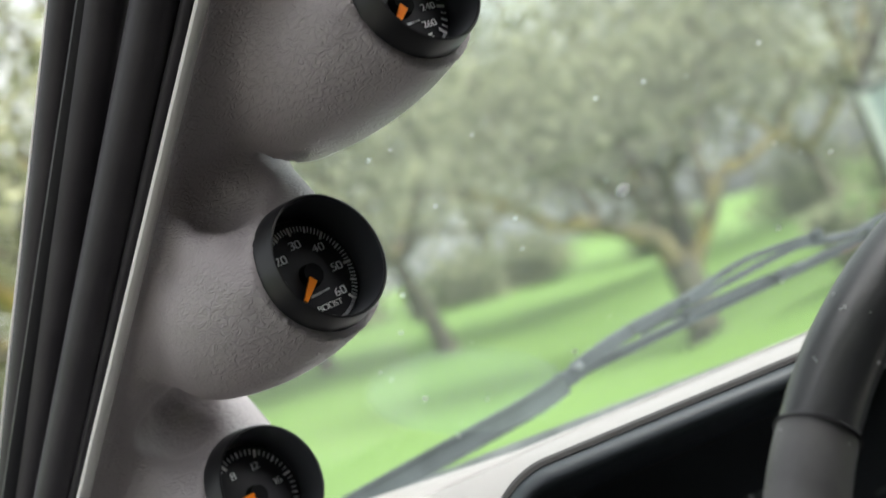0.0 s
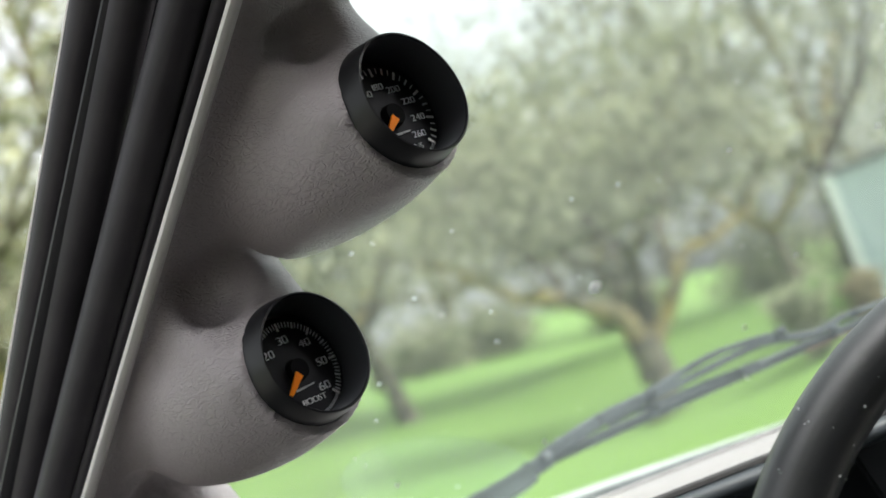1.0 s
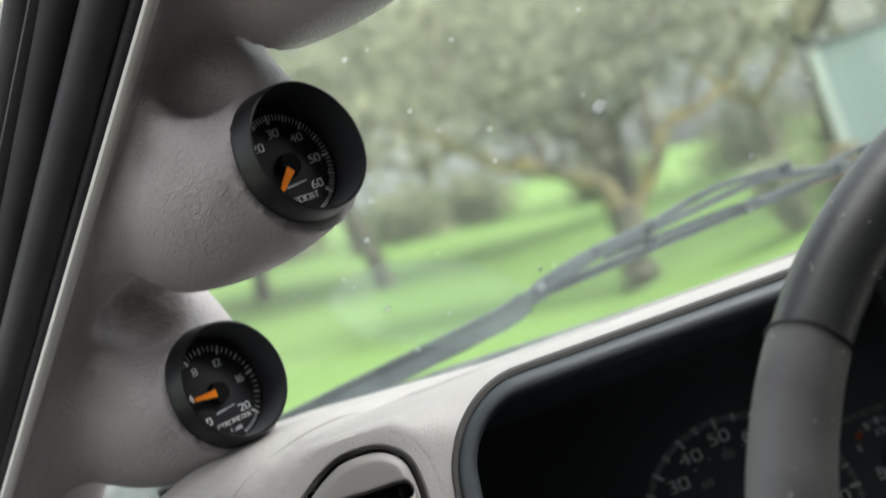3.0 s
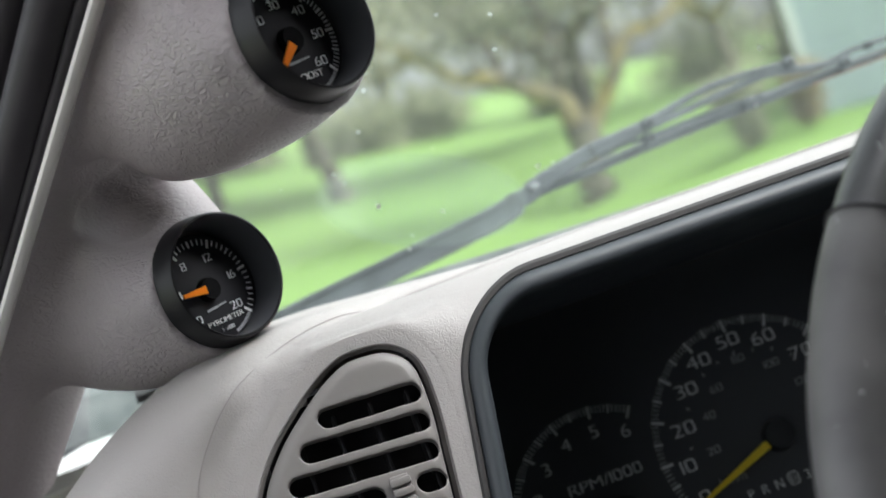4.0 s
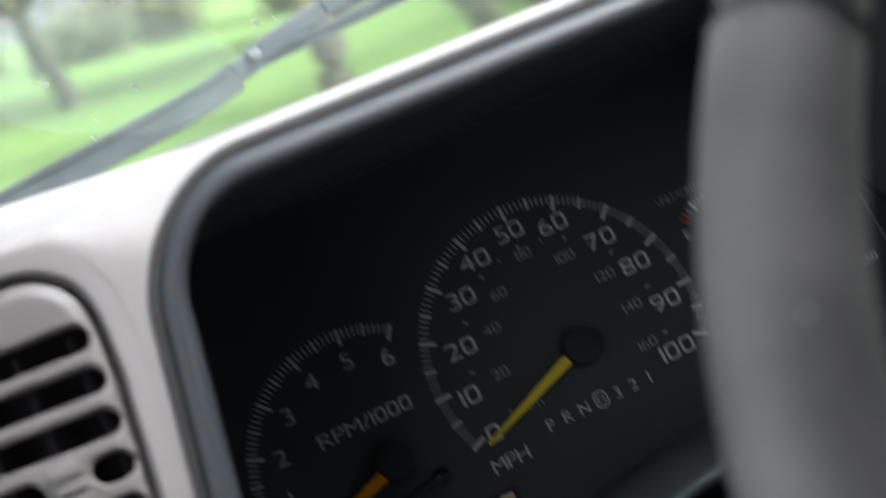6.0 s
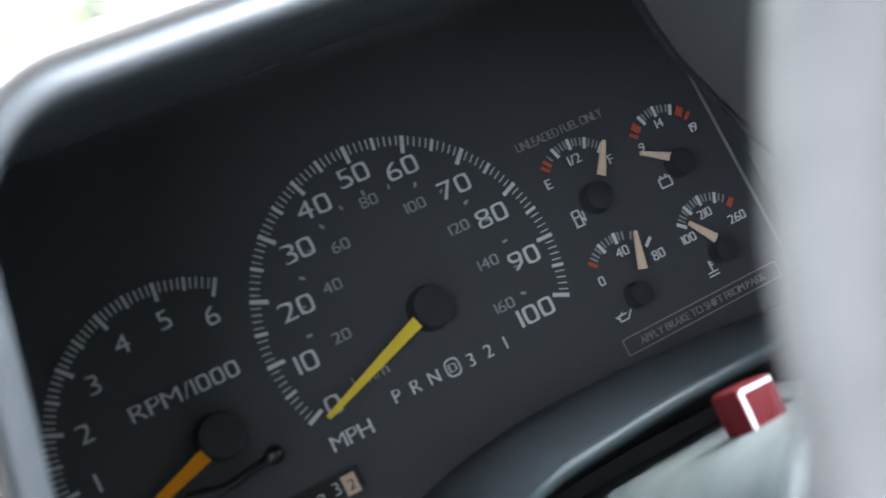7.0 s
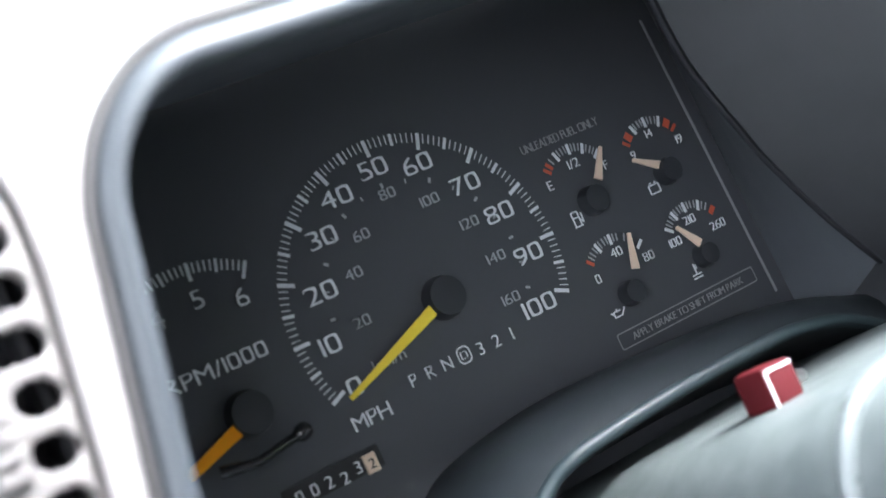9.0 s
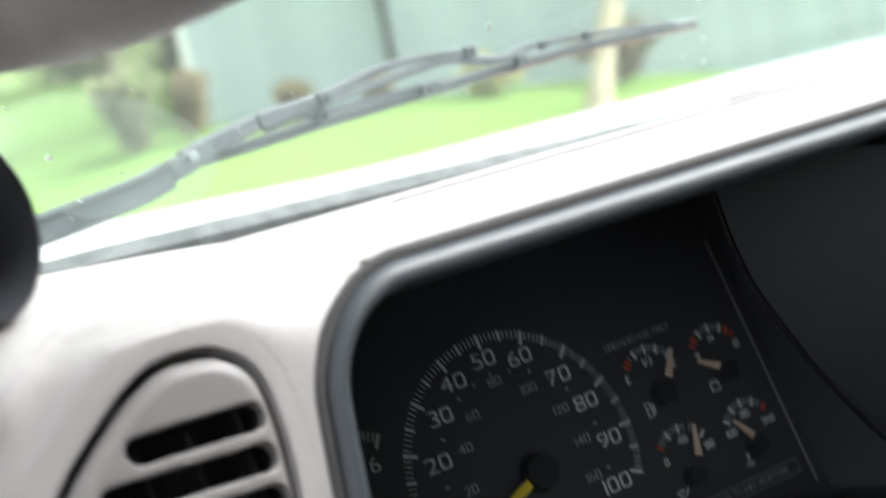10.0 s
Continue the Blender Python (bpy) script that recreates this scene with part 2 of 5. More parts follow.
def lathe(profile, steps=48, closed=False):
    """Rings of (radius, height) turned about z."""
    bm = bmesh.new()
    rings = []
    for r, h in profile:
        if r < 1e-6:
            rings.append([bm.verts.new((0, 0, h))])
        else:
            rings.append([bm.verts.new((r * math.cos(2 * math.pi * k / steps), r * math.sin(2 * math.pi * k / steps), h)) for k in range(steps)])
    pairs = list(zip(rings, rings[1:])) + ([(rings[-1], rings[0])] if closed else [])
    for a, b in pairs:
        for k in range(steps):
            q = [a[k % len(a)], a[(k + 1) % len(a)], b[(k + 1) % len(b)], b[k % len(b)]]
            q = list(dict.fromkeys(q))
            if len(q) > 2:
                bm.faces.new(q)
    return bm


def loft(rows, close_u=False, close_v=False):
    """A skin over rows of points."""
    bm = bmesh.new()
    vs = [[bm.verts.new(p) for p in row] for row in rows]
    nu, nv = len(vs), len(vs[0])
    for i in range(nu if close_u else nu - 1):
        for j in range(nv if close_v else nv - 1):
            bm.faces.new((vs[i][j], vs[i][(j + 1) % nv], vs[(i + 1) % nu][(j + 1) % nv], vs[(i + 1) % nu][j]))
    return bm


def tube(points, radii, sides=16, flat=1.0, cap=True, side_axis=None):
    """A round or flattened bar along points."""
    pts = [Vector(p) for p in points]
    rows = []
    for i, p in enumerate(pts):
        d = (pts[min(i + 1, len(pts) - 1)] - pts[max(i - 1, 0)]).normalized()
        a = Vector(side_axis) if side_axis else Vector((0, 0, 1))
        a = (a - d * a.dot(d)).normalized() if abs(a.dot(d)) < 0.98 else d.orthogonal().normalized()
        b = d.cross(a)
        r = radii[i] if isinstance(radii, (list, tuple)) else radii
        rows.append([p + r * (a * math.cos(2 * math.pi * k / sides) * flat + b * math.sin(2 * math.pi * k / sides)) for k in range(sides)])
    bm = loft(rows, close_v=True)
    if cap:
        bm.verts.ensure_lookup_table()
        bm.faces.new([bm.verts[k] for k in range(sides)][::-1])
        n = len(pts) - 1
        bm.faces.new([bm.verts[n * sides + k] for k in range(sides)])
    bmesh.ops.recalc_face_normals(bm, faces=bm.faces[:])
    return bm


def join(*bms):
    out = bmesh.new()
    for b in bms:
        me = bpy.data.meshes.new("tmp")
        b.to_mesh(me)
        b.free()
        out.from_mesh(me)
        bpy.data.meshes.remove(me)
    return out


def smooth_path(keys, n):
    """n points on a smooth curve through the keys."""
    k = [Vector(p) for p in keys]
    k = [2 * k[0] - k[1]] + k + [2 * k[-1] - k[-2]]
    out = []
    for s in range(n):
        u = s / (n - 1) * (len(k) - 3)
        i = min(int(u), len(k) - 4)
        t = u - i
        p0, p1, p2, p3 = k[i : i + 4]
        out.append(0.5 * (2 * p1 + (p2 - p0) * t + (2 * p0 - 5 * p1 + 4 * p2 - p3) * t * t + (3 * p1 - p0 - 3 * p2 + p3) * t**3))
    return out


def skin(field, origin, h):
    """Surface nets: the skin where a sampled field changes its sign."""
    f = field
    inside = f < 0
    nx, ny, nz = (s - 1 for s in f.shape)
    total, count = np.zeros((nx, ny, nz, 3)), np.zeros((nx, ny, nz))
    corners = list(np.ndindex(2, 2, 2))
    cut = {c: (f[c[0] : c[0] + nx, c[1] : c[1] + ny, c[2] : c[2] + nz]) for c in corners}
    for a in corners:
        for axis in range(3):
            if a[axis] == 0:
                b = list(a)
                b[axis] = 1
                b = tuple(b)
                fa, fb = cut[a], cut[b]
                on = (fa < 0) != (fb < 0)
                t = np.where(on, fa / np.where(on, fa - fb, 1), 0)
                for k in range(3):
                    total[..., k] += np.where(on, a[k] + (t if k == axis else 0), 0)
                count += on
    active = count > 0
    number = np.full(count.shape, -1)
    number[active] = np.arange(active.sum())
    base = np.stack(np.nonzero(active), 1)
    verts = (base + total[active] / count[active][:, None]) * h + np.array(origin)
    faces = []
    for axis in range(3):
        u, v = (axis + 1) % 3, (axis + 2) % 3
        lo, hi = [slice(1, -1)] * 3, [slice(1, -1)] * 3
        lo[axis], hi[axis] = slice(0, -1), slice(1, None)
        a, b = inside[tuple(lo)], inside[tuple(hi)]
        for sign, hits in ((1, a & ~b), (-1, ~a & b)):
            i = np.stack(np.nonzero(hits), 1)
            i[:, u] += 1
            i[:, v] += 1
            quad = []
            for du, dv in ((-1, -1), (0, -1), (0, 0), (-1, 0)):
                j = i.copy()
                j[:, u] += du
                j[:, v] += dv
                quad.append(number[j[:, 0], j[:, 1], j[:, 2]])
            q = np.stack(quad[::sign], 1)
            faces.append(q[(q >= 0).all(1)])
    me = bpy.data.meshes.new("skin")
    me.from_pydata(verts.tolist(), [], np.concatenate(faces).tolist())
    return me


GLYPHS = {}


def glyph(ch):
    """One character of unit size as points and faces, its bowls squared off like the dials' own lettering."""
    if ch in GLYPHS:
        return GLYPHS[ch]
    c = bpy.data.curves.new("words", "FONT")
    c.body, c.size, c.resolution_u, c.extrude, c.offset = ch, 1.0, 4, 0.02, -0.006
    ob = bpy.data.objects.new("words", c)
    scene.collection.objects.link(ob)
    me = bpy.data.meshes.new_from_object(ob.evaluated_get(bpy.context.evaluated_depsgraph_get()))
    bpy.data.objects.remove(ob)
    bpy.data.curves.remove(c)
    bm = bmesh.new()
    bm.from_mesh(me)
    bmesh.ops.remove_doubles(bm, verts=bm.verts[:], dist=1e-5)
    bm.to_mesh(me)
    bm.free()
    pts = np.array([v.co[:] for v in me.vertices])
    faces = [tuple(f.vertices) for f in me.polygons]
    bpy.data.meshes.remove(me)
    lo, hi = pts[:, :2].min(0), pts[:, :2].max(0)
    mid, half = (lo + hi) / 2, np.maximum((hi - lo) / 2, 1e-6)
    if ch in "0235689DOSBRPC":
        q = (pts[:, :2] - mid) / half
        if ch in "DBRP":
            q[:, 0] = (q[:, 0] + 1) / 2
        r, m = np.hypot(q[:, 0], q[:, 1]), np.maximum(np.abs(q).max(1), 1e-6)
        q = q * (np.minimum(r, 1.0) / m).clip(1.0, 1.4)[:, None] ** 0.6
        q = q.clip(-1, 1)
        if ch in "DBRP":
            q[:, 0] = q[:, 0] * 2 - 1
        pts[:, :2] = q * half + mid
    pts[:, 0] -= lo[0]
    GLYPHS[ch] = (pts, faces, float(hi[0] - lo[0]))
    return GLYPHS[ch]


def words(text, size, depth=0.0002, wide=1.0, gap=0.085):
    """Writing as a mesh in x and z, its front facing -y, centred."""
    verts, faces, x = [], [], 0.0
    for ch in text:
        if ch == " ":
            x += 0.26
            continue
        pts, fs, w = glyph(ch)
        k = len(verts)
        verts += [((p[0] + x) * wide * size, -p[2] / 0.02 * depth, (p[1] - 0.35) * size) for p in pts]
        faces += [tuple(i + k for i in f) for f in fs]
        x += w + gap
    half = (x - gap) * wide * size / 2
    me = bpy.data.meshes.new("words")
    me.from_pydata([(v[0] - half, v[1], v[2]) for v in verts], [], faces)
    return me


def ink(me, mat):
    me.materials.clear()
    me.materials.append(mat)
    return me
from mathutils.bvhtree import BVHTree


# ---- frames of reference ----
CLUSTER = pose(0, 0, 1.25, -21)  # x along the dash, y into it, z up its face
PILLAR_DIR = Vector((0.526, -0.541, 0.657)).normalized()
PILLAR_EDGE = Vector((-0.2647, -0.1325, 1.5))
PILLAR_ACROSS = Vector((0.62, 0.772, 0.139))
PILLAR_ACROSS = (PILLAR_ACROSS - PILLAR_DIR * PILLAR_ACROSS.dot(PILLAR_DIR)).normalized()
PILLAR_OUT = PILLAR_ACROSS.cross(PILLAR_DIR).normalized()
GAUGE_UP = Vector((-0.10, 0.046, 0.994))
GAUGE_OUT = Vector((0.58, -0.81, 0.10)).normalized()
GAUGE_UP = (GAUGE_UP - GAUGE_OUT * GAUGE_UP.dot(GAUGE_OUT)).normalized()
GAUGE_RIGHT = GAUGE_UP.cross(GAUGE_OUT)
GAUGES = {"pyrometer": (-0.2392, -0.0819, 1.4118), "boost": (-0.1810, -0.1690, 1.4900), "trans": (-0.1114, -0.2133, 1.5715)}


def front(z):
    """How far towards the driver the face of the dash stands at a height."""
    return -0.120 - (1.370 - z) * 0.326


FACE_TILT = math.degrees(math.atan(0.326))

# ---- ground ----


def ease(u):
    u = min(1.0, max(0.0, u))
    return u * u * (3 - 2 * u)


def hill(x, y):
    far = max(0.0, y - 6)
    s = min(1.0, max(0.0, (y - 2) / 8))
    side = max(-60.0, min(60.0, x))
    bank = ease((x - 3.6) / 3.4) * ease((y - 6.5) / 6.5) * ease((34 - y) / 10) * (0.68 + 0.10 * max(0.0, min(4.0, x - 7)))  # the house stands on a low bank
    return bank + 0.09 * min(far, 70) - 0.13 * side * s * min(1.0, 60 / max(y, 60)) + 0.05 * noise.noise(Vector((x * 0.3, y * 0.3, 0)))


def make_ground():
    xs = [-900, -300, -120, -60] + [-30 + 2 * i for i in range(46)] + [80, 120, 300, 900]
    ys = [-900, -200, -60, -20] + [-10 + 1.5 * i for i in range(60)] + [90, 120, 300, 900]
    bm = loft([[(x, y, hill(x, y)) for y in ys] for x in xs])
    bmesh.ops.recalc_face_normals(bm, faces=bm.faces[:])
    bm.faces.ensure_lookup_table()
    if bm.faces[0].normal.z < 0:
        bmesh.ops.reverse_faces(bm, faces=bm.faces[:])
    ob = part("ground", bm, GRASS)
    tagged(ob, "bright green mown grass rising gently to the trees", "grass", kind="structure")


make_ground()


def make_drive():
    # added out of view so grass doesn't bounce green into the cab
    bm = loft([[(-24.0 + 1.5 * i, -24.5 + 1.5 * j, hill(-24.0 + 1.5 * i, -24.5 + 1.5 * j) + 0.02 + 0.006 * noise.noise(Vector((i * 1.3, j * 1.7, 0)))) for j in range(21)] for i in range(22)])
    bmesh.ops.recalc_face_normals(bm, faces=bm.faces[:])
    tagged(part("pavement", bm, EARTH), "unseen pale grey ground under the truck for neutral bounced light", "drive", kind="structure")


make_drive()

# ---- cab shell ----


def shell_wall(name, bm, mat, label):
    tagged(part(name, bm, mat), label, name.split("_")[0], kind="structure")


# the floor is out of view; its dark tone cuts bounce on the pods
shell_wall("floor", box(1.86, 1.90, 0.06, (0.39, -0.82, 0.62), 0.01), CARPET, "unseen cab floor, dark to keep bounced light low")
shell_wall("ceiling", box(1.86, 1.35, 0.05, (0.39, -1.10, 1.86), 0.015), CLOTH, "grey cloth headliner of the cab")
# out of view and left without a window so the cab stays dim
wall_rear = box(1.90, 0.06, 1.30, (0.39, -1.75, 1.25), 0.01)
shell_wall("wall_rear", wall_rear, CLOTH, "unseen grey rear wall, windowless to keep light off the dials")
# unseen, added without its window to keep side light off the wheel
shell_wall("wall_right", box(0.06, 1.60, 1.28, (1.30, -0.90, 1.24), 0.01), PANEL, "unseen dark wall that shuts out light from the passenger side")
# unseen blockers: one shades the dials, the low one cuts bounce from outside
shell_wall("wall_left", join(box(0.06, 0.80, 1.24, (-0.53, -1.36, 1.24), 0.01), box(0.05, 1.0, 0.82, (-0.53, -0.46, 0.95), 0.01)), PANEL, "unseen dark walls by the driver that hold back low side light")
firewall = box(1.76, 0.05, 0.62, (0.39, 0.125, 0.98))
shell_wall("wall_front", firewall, PANEL, "dark bulkhead under the dashboard")


# ---- dashboard ----
VENT_SHAPE = smooth_path([(-0.1782, 1.285, 0), (-0.1738, 1.319, 0), (-0.1712, 1.3405, 0), (-0.1722, 1.3578, 0), (-0.1800, 1.3660, 0), (-0.1900, 1.3682, 0), (-0.2015, 1.3672, 0), (-0.2158, 1.3595, 0), (-0.2344, 1.3447, 0), (-0.2469, 1.3282, 0), (-0.2540, 1.308, 0), (-0.2565, 1.285, 0), (-0.2555, 1.262, 0), (-0.2450, 1.2475, 0), (-0.2150, 1.2440, 0), (-0.1910, 1.2475, 0), (-0.1822, 1.262, 0), (-0.1782, 1.285, 0)], 96)


def outline_distance(us, vs, outline):
    """Signed distance to a closed outline on a grid, negative inside."""
    u, v = np.meshgrid(us, vs, indexing="ij")
    pts = np.array([(p[0], p[1]) for p in outline])
    best, inside = np.full(u.shape, 9.0), np.zeros(u.shape, bool)
    for (ax, ay), (bx, by) in zip(pts, np.roll(pts, -1, 0)):
        dx, dy = bx - ax, by - ay
        n = dx * dx + dy * dy
        if n < 1e-14:
            continue
        t = np.clip(((u - ax) * dx + (v - ay) * dy) / n, 0, 1)
        best = np.minimum(best, np.hypot(u - ax - t * dx, v - ay - t * dy))
        cross = ((ay > v) != (by > v)) & (u < dx * (v - ay) / (dy if abs(dy) > 1e-12 else 1e-12) + ax)
        inside ^= cross
    return np.where(inside, -best, best)


STEP_X = (-0.275, -0.272, -0.2695, -0.2627, -0.2544, -0.2396, -0.2164, -0.164, -0.116, -0.035, 0.06, 0.45)
STEP_A = (-0.220, -0.185, -0.166, -0.145, -0.133, -0.118, -0.087, -0.036, -0.017, 0.004, 0.006, 0.012)


def lean(x, z):
    """How far the left edge of the instrument opening slants out towards its foot."""
    return np.clip((0.055 - x) / 0.206, 0, 1) * (0.197 * (z - 1.3) - 0.0098)


OPENING = (0.055, 1.2634, 0.206, 0.1114, 0.032)  # centre, half width, half height, corner


def make_dashboard():
    dash = thing("dashboard", pose(0, 0, 0), "light grey grained plastic dashboard with a rounded top", "dashboard")
    h = 0.0026
    origin = np.array((-0.42, -0.20, 1.13))
    n = np.array((330, 120, 104))
    gx, gy, gz = (origin[k] + h * np.arange(n[k]) for k in range(3))
    x, y, z = np.meshgrid(gx, gy, gz, indexing="ij")
    fall = np.clip(-0.222 - x, 0, None)
    top = 1.3775 - 3.8 * fall**2 - 0.010 * np.clip((y + 0.02) / 0.12, -1, 1) ** 2 + 0.006 * np.exp(-((y + 0.085) / 0.03) ** 2)
    a = z - top
    f = ((-0.120 - (1.370 - z) * 0.326) - y) * 0.951
    back = y - 0.105

    def smax(p, q, k):
        t = np.clip(0.5 + 0.5 * (p - q) / k, 0, 1)
        return q * (1 - t) + p * t + k * t * (1 - t)

    body = smax(smax(a, f, 0.016), back, 0.01)
    # a moulded step that runs up the end and along the top
    line = np.interp(x, STEP_X, STEP_A)
    side = y - np.clip(1.37 - z, 0, None) * 0.674 - line
    slope = np.gradient(np.interp(gx, STEP_X, STEP_A), h)[:, None, None]
    side = side / np.sqrt(1.454 + np.minimum(slope, 6) ** 2)
    body = body - 0.0075 / (1 + np.exp(-np.clip(side / 0.0012, -30, 30))) * np.clip((-0.10 - x) / 0.10, 0.08, 1) + 0.0035 * np.exp(-(((side + 0.0035) / 0.0032) ** 2)) * np.clip((-0.10 - x) / 0.10, 0.10, 1)
    # the opening for the instruments
    cx, cz, hx, hz, r = OPENING
    qx, qz = np.abs(x - lean(x, z) - cx) - (hx - r), np.abs(z - cz) - (hz - r)
    hole = np.sqrt(np.clip(qx, 0, None) ** 2 + np.clip(qz, 0, None) ** 2) + np.minimum(np.maximum(qx, qz), 0) - r
    hole = np.maximum(hole, -(z - 1.0))
    body = np.maximum(body, -hole)
    # the seat of the air vent
    flat = outline_distance(gx, gz, VENT_SHAPE)[:, None, :] - 0.0040
    vent = np.maximum(np.broadcast_to(flat, x.shape), y - (-0.120 - (1.370 - z) * 0.326) - 0.03)
    body = np.maximum(body, -vent)
    me = skin(body, origin, h)
    # the face lies flat round the vent
    grid = flat[:, 0, :] + 0.0040
    for v in me.vertices:
        i, k = (v.co.x - origin[0]) / h, (v.co.z - origin[2]) / h
        if not (0 <= i < n[0] - 1 and 0 <= k < n[2] - 1):
            continue
        i0, k0 = int(i), int(k)
        u, w = i - i0, k - k0
        d = (grid[i0, k0] * (1 - u) + grid[i0 + 1, k0] * u) * (1 - w) + (grid[i0, k0 + 1] * (1 - u) + grid[i0 + 1, k0 + 1] * u) * w
        plane = -0.120 - (1.370 - v.co.z) * 0.326
        reach = 0.012 + 0.022 * min(1.0, max(0.0, (v.co.x + 0.245) / 0.03))
        if d < reach and abs(v.co.y - plane) < 0.014:
            s = min(1.0, max(0.0, (d - 0.0085) / (reach - 0.0085)))
            s = s * s * (3 - 2 * s)
            v.co.y = (plane + (0.0016 if d < 0.0055 else 0.0002)) * (1 - s) + v.co.y * s
    # ease the moulding away from the edges of its openings
    co = np.empty(len(me.vertices) * 3)
    me.vertices.foreach_get("co", co)
    co = co.reshape(-1, 3)
    ends = np.empty(len(me.edges) * 2, dtype=np.int64)
    me.edges.foreach_get("vertices", ends)
    ends = ends.reshape(-1, 2)
    cx, cz, hx, hz, r = OPENING
    ox, oz = np.abs(co[:, 0] - lean(co[:, 0], co[:, 2]) - cx) - hx, np.abs(co[:, 2] - cz) - hz
    iu = np.clip(((co[:, 0] - origin[0]) / h).astype(int), 0, n[0] - 1)
    iw = np.clip(((co[:, 2] - origin[2]) / h).astype(int), 0, n[2] - 1)
    free = (np.maximum(ox, oz) > 0.008) & ((grid[iu, iw] > 0.011) | (co[:, 1] > -0.09))
    count = np.bincount(ends.ravel(), minlength=len(co))[:, None]
    for _ in range(14):
        total = np.zeros_like(co)
        np.add.at(total, ends[:, 0], co[ends[:, 1]])
        np.add.at(total, ends[:, 1], co[ends[:, 0]])
        co[free] = (0.4 * co + 0.6 * total / np.maximum(count, 1))[free]
    me.vertices.foreach_set("co", co.ravel())
    me.materials.append(DASH)
    me.shade_smooth()
    part("dash_shell", me, DASH, dash)
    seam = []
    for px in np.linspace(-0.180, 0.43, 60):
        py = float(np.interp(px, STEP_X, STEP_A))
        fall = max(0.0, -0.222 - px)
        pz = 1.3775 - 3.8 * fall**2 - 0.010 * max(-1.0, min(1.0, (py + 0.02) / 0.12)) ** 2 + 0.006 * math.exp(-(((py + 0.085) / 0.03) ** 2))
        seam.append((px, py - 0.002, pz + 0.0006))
    part("dash_seam", tube(seam, 0.00022, 6), SEAM_CREASE_SHADE, dash, "fine dark parting line along the top")
    # past the parting line, a grey line paints shade into the shell's end crease
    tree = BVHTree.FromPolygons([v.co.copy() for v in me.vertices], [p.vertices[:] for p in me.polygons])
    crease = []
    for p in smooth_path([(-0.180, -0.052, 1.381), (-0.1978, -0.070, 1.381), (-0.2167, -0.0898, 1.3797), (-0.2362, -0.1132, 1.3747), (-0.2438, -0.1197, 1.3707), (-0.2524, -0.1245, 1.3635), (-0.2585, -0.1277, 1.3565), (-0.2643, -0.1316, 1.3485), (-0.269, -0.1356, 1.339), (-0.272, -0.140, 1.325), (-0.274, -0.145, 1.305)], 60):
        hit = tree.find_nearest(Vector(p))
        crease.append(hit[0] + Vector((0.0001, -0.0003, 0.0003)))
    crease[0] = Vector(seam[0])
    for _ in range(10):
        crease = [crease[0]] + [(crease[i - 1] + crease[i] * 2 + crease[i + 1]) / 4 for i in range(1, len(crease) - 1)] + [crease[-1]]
    part("crease_shade", tube(crease, 0.0003, 6), SEAM_CREASE_SHADE, dash, "fine grey line for the shade in the crease of the dash end")
    return dash


dashboard = make_dashboard()


def rounded(hx, hz, r, n=10, grow=0.0):
    out = []
    hx, hz, r = hx + grow, hz + grow, r + grow
    for cx, cz, a0 in ((hx - r, hz - r, 0), (-hx + r, hz - r, 90), (-hx + r, -hz + r, 180), (hx - r, -hz + r, 270)):
        for k in range(n + 1):
            a = radians(a0 + 90 * k / n)
            out.append((cx + r * math.cos(a), cz + r * math.sin(a)))
    return out


def make_cluster_bezel():
    """The rounded grey lip round the instruments, and the black tub behind it."""
    def ring(grow, depth):
        cx, cz, hx, hz, r = OPENING
        out = []
        for px, pz in rounded(hx, hz, r, 20, grow):
            px += min(0.0, grow) * 0.2 * min(1.0, max(0.0, (-px - 0.14) / 0.05))
            x, z = cx + px, cz + pz
            x += float(lean(np.float64(x), z))
            out.append((x, front(z) + depth, z))
        return out

    keys = [(0.003, 0.004, 0), (0.0022, -0.001, 0), (0.0008, -0.0036, 0), (-0.0015, -0.0046, 0), (-0.0042, -0.0040, 0), (-0.0064, -0.0012, 0), (-0.0082, 0.0045, 0), (-0.0094, 0.012, 0), (-0.0102, 0.021, 0), (-0.0106, 0.03, 0)]
    lip = [ring(p.x, p.y) for p in smooth_path(keys, 37)]
    bm = loft(lip, close_v=True)
    bmesh.ops.recalc_face_normals(bm, faces=bm.faces[:])
    part("bezel_lip", bm, BEZEL, dashboard, "blue-grey satin lip round the instruments")
    gap = [ring(0.0020, 0.0005), ring(0.0028, -0.0012), ring(0.0048, -0.0013), ring(0.0058, 0.0005)]
    bm = loft(gap, close_v=True)
    bmesh.ops.recalc_face_normals(bm, faces=bm.faces[:])
    part("bezel_seam", bm, GAP, dashboard, "dark joint between the lip and the dash")
    # black tub
    def back(grow):
        out = []
        for px, pz in rounded(0.206, 0.110, 0.032, 20, grow):
            p = CLUSTER @ Vector((0.05 + px * (1.02 if px < 0 else 0.98), 0.004, pz * 0.92 + 0.004))
            out.append(p)
        return out
    bm = loft([ring(-0.0100, 0.026), ring(-0.0112, 0.05), back(-0.008)], close_v=True)
    bmesh.ops.recalc_face_normals(bm, faces=bm.faces[:])
    bmesh.ops.reverse_faces(bm, faces=bm.faces[:])
    part("bezel_tub", bm, TUB, dashboard, "matt black hood inside the instrument opening")


make_cluster_bezel()


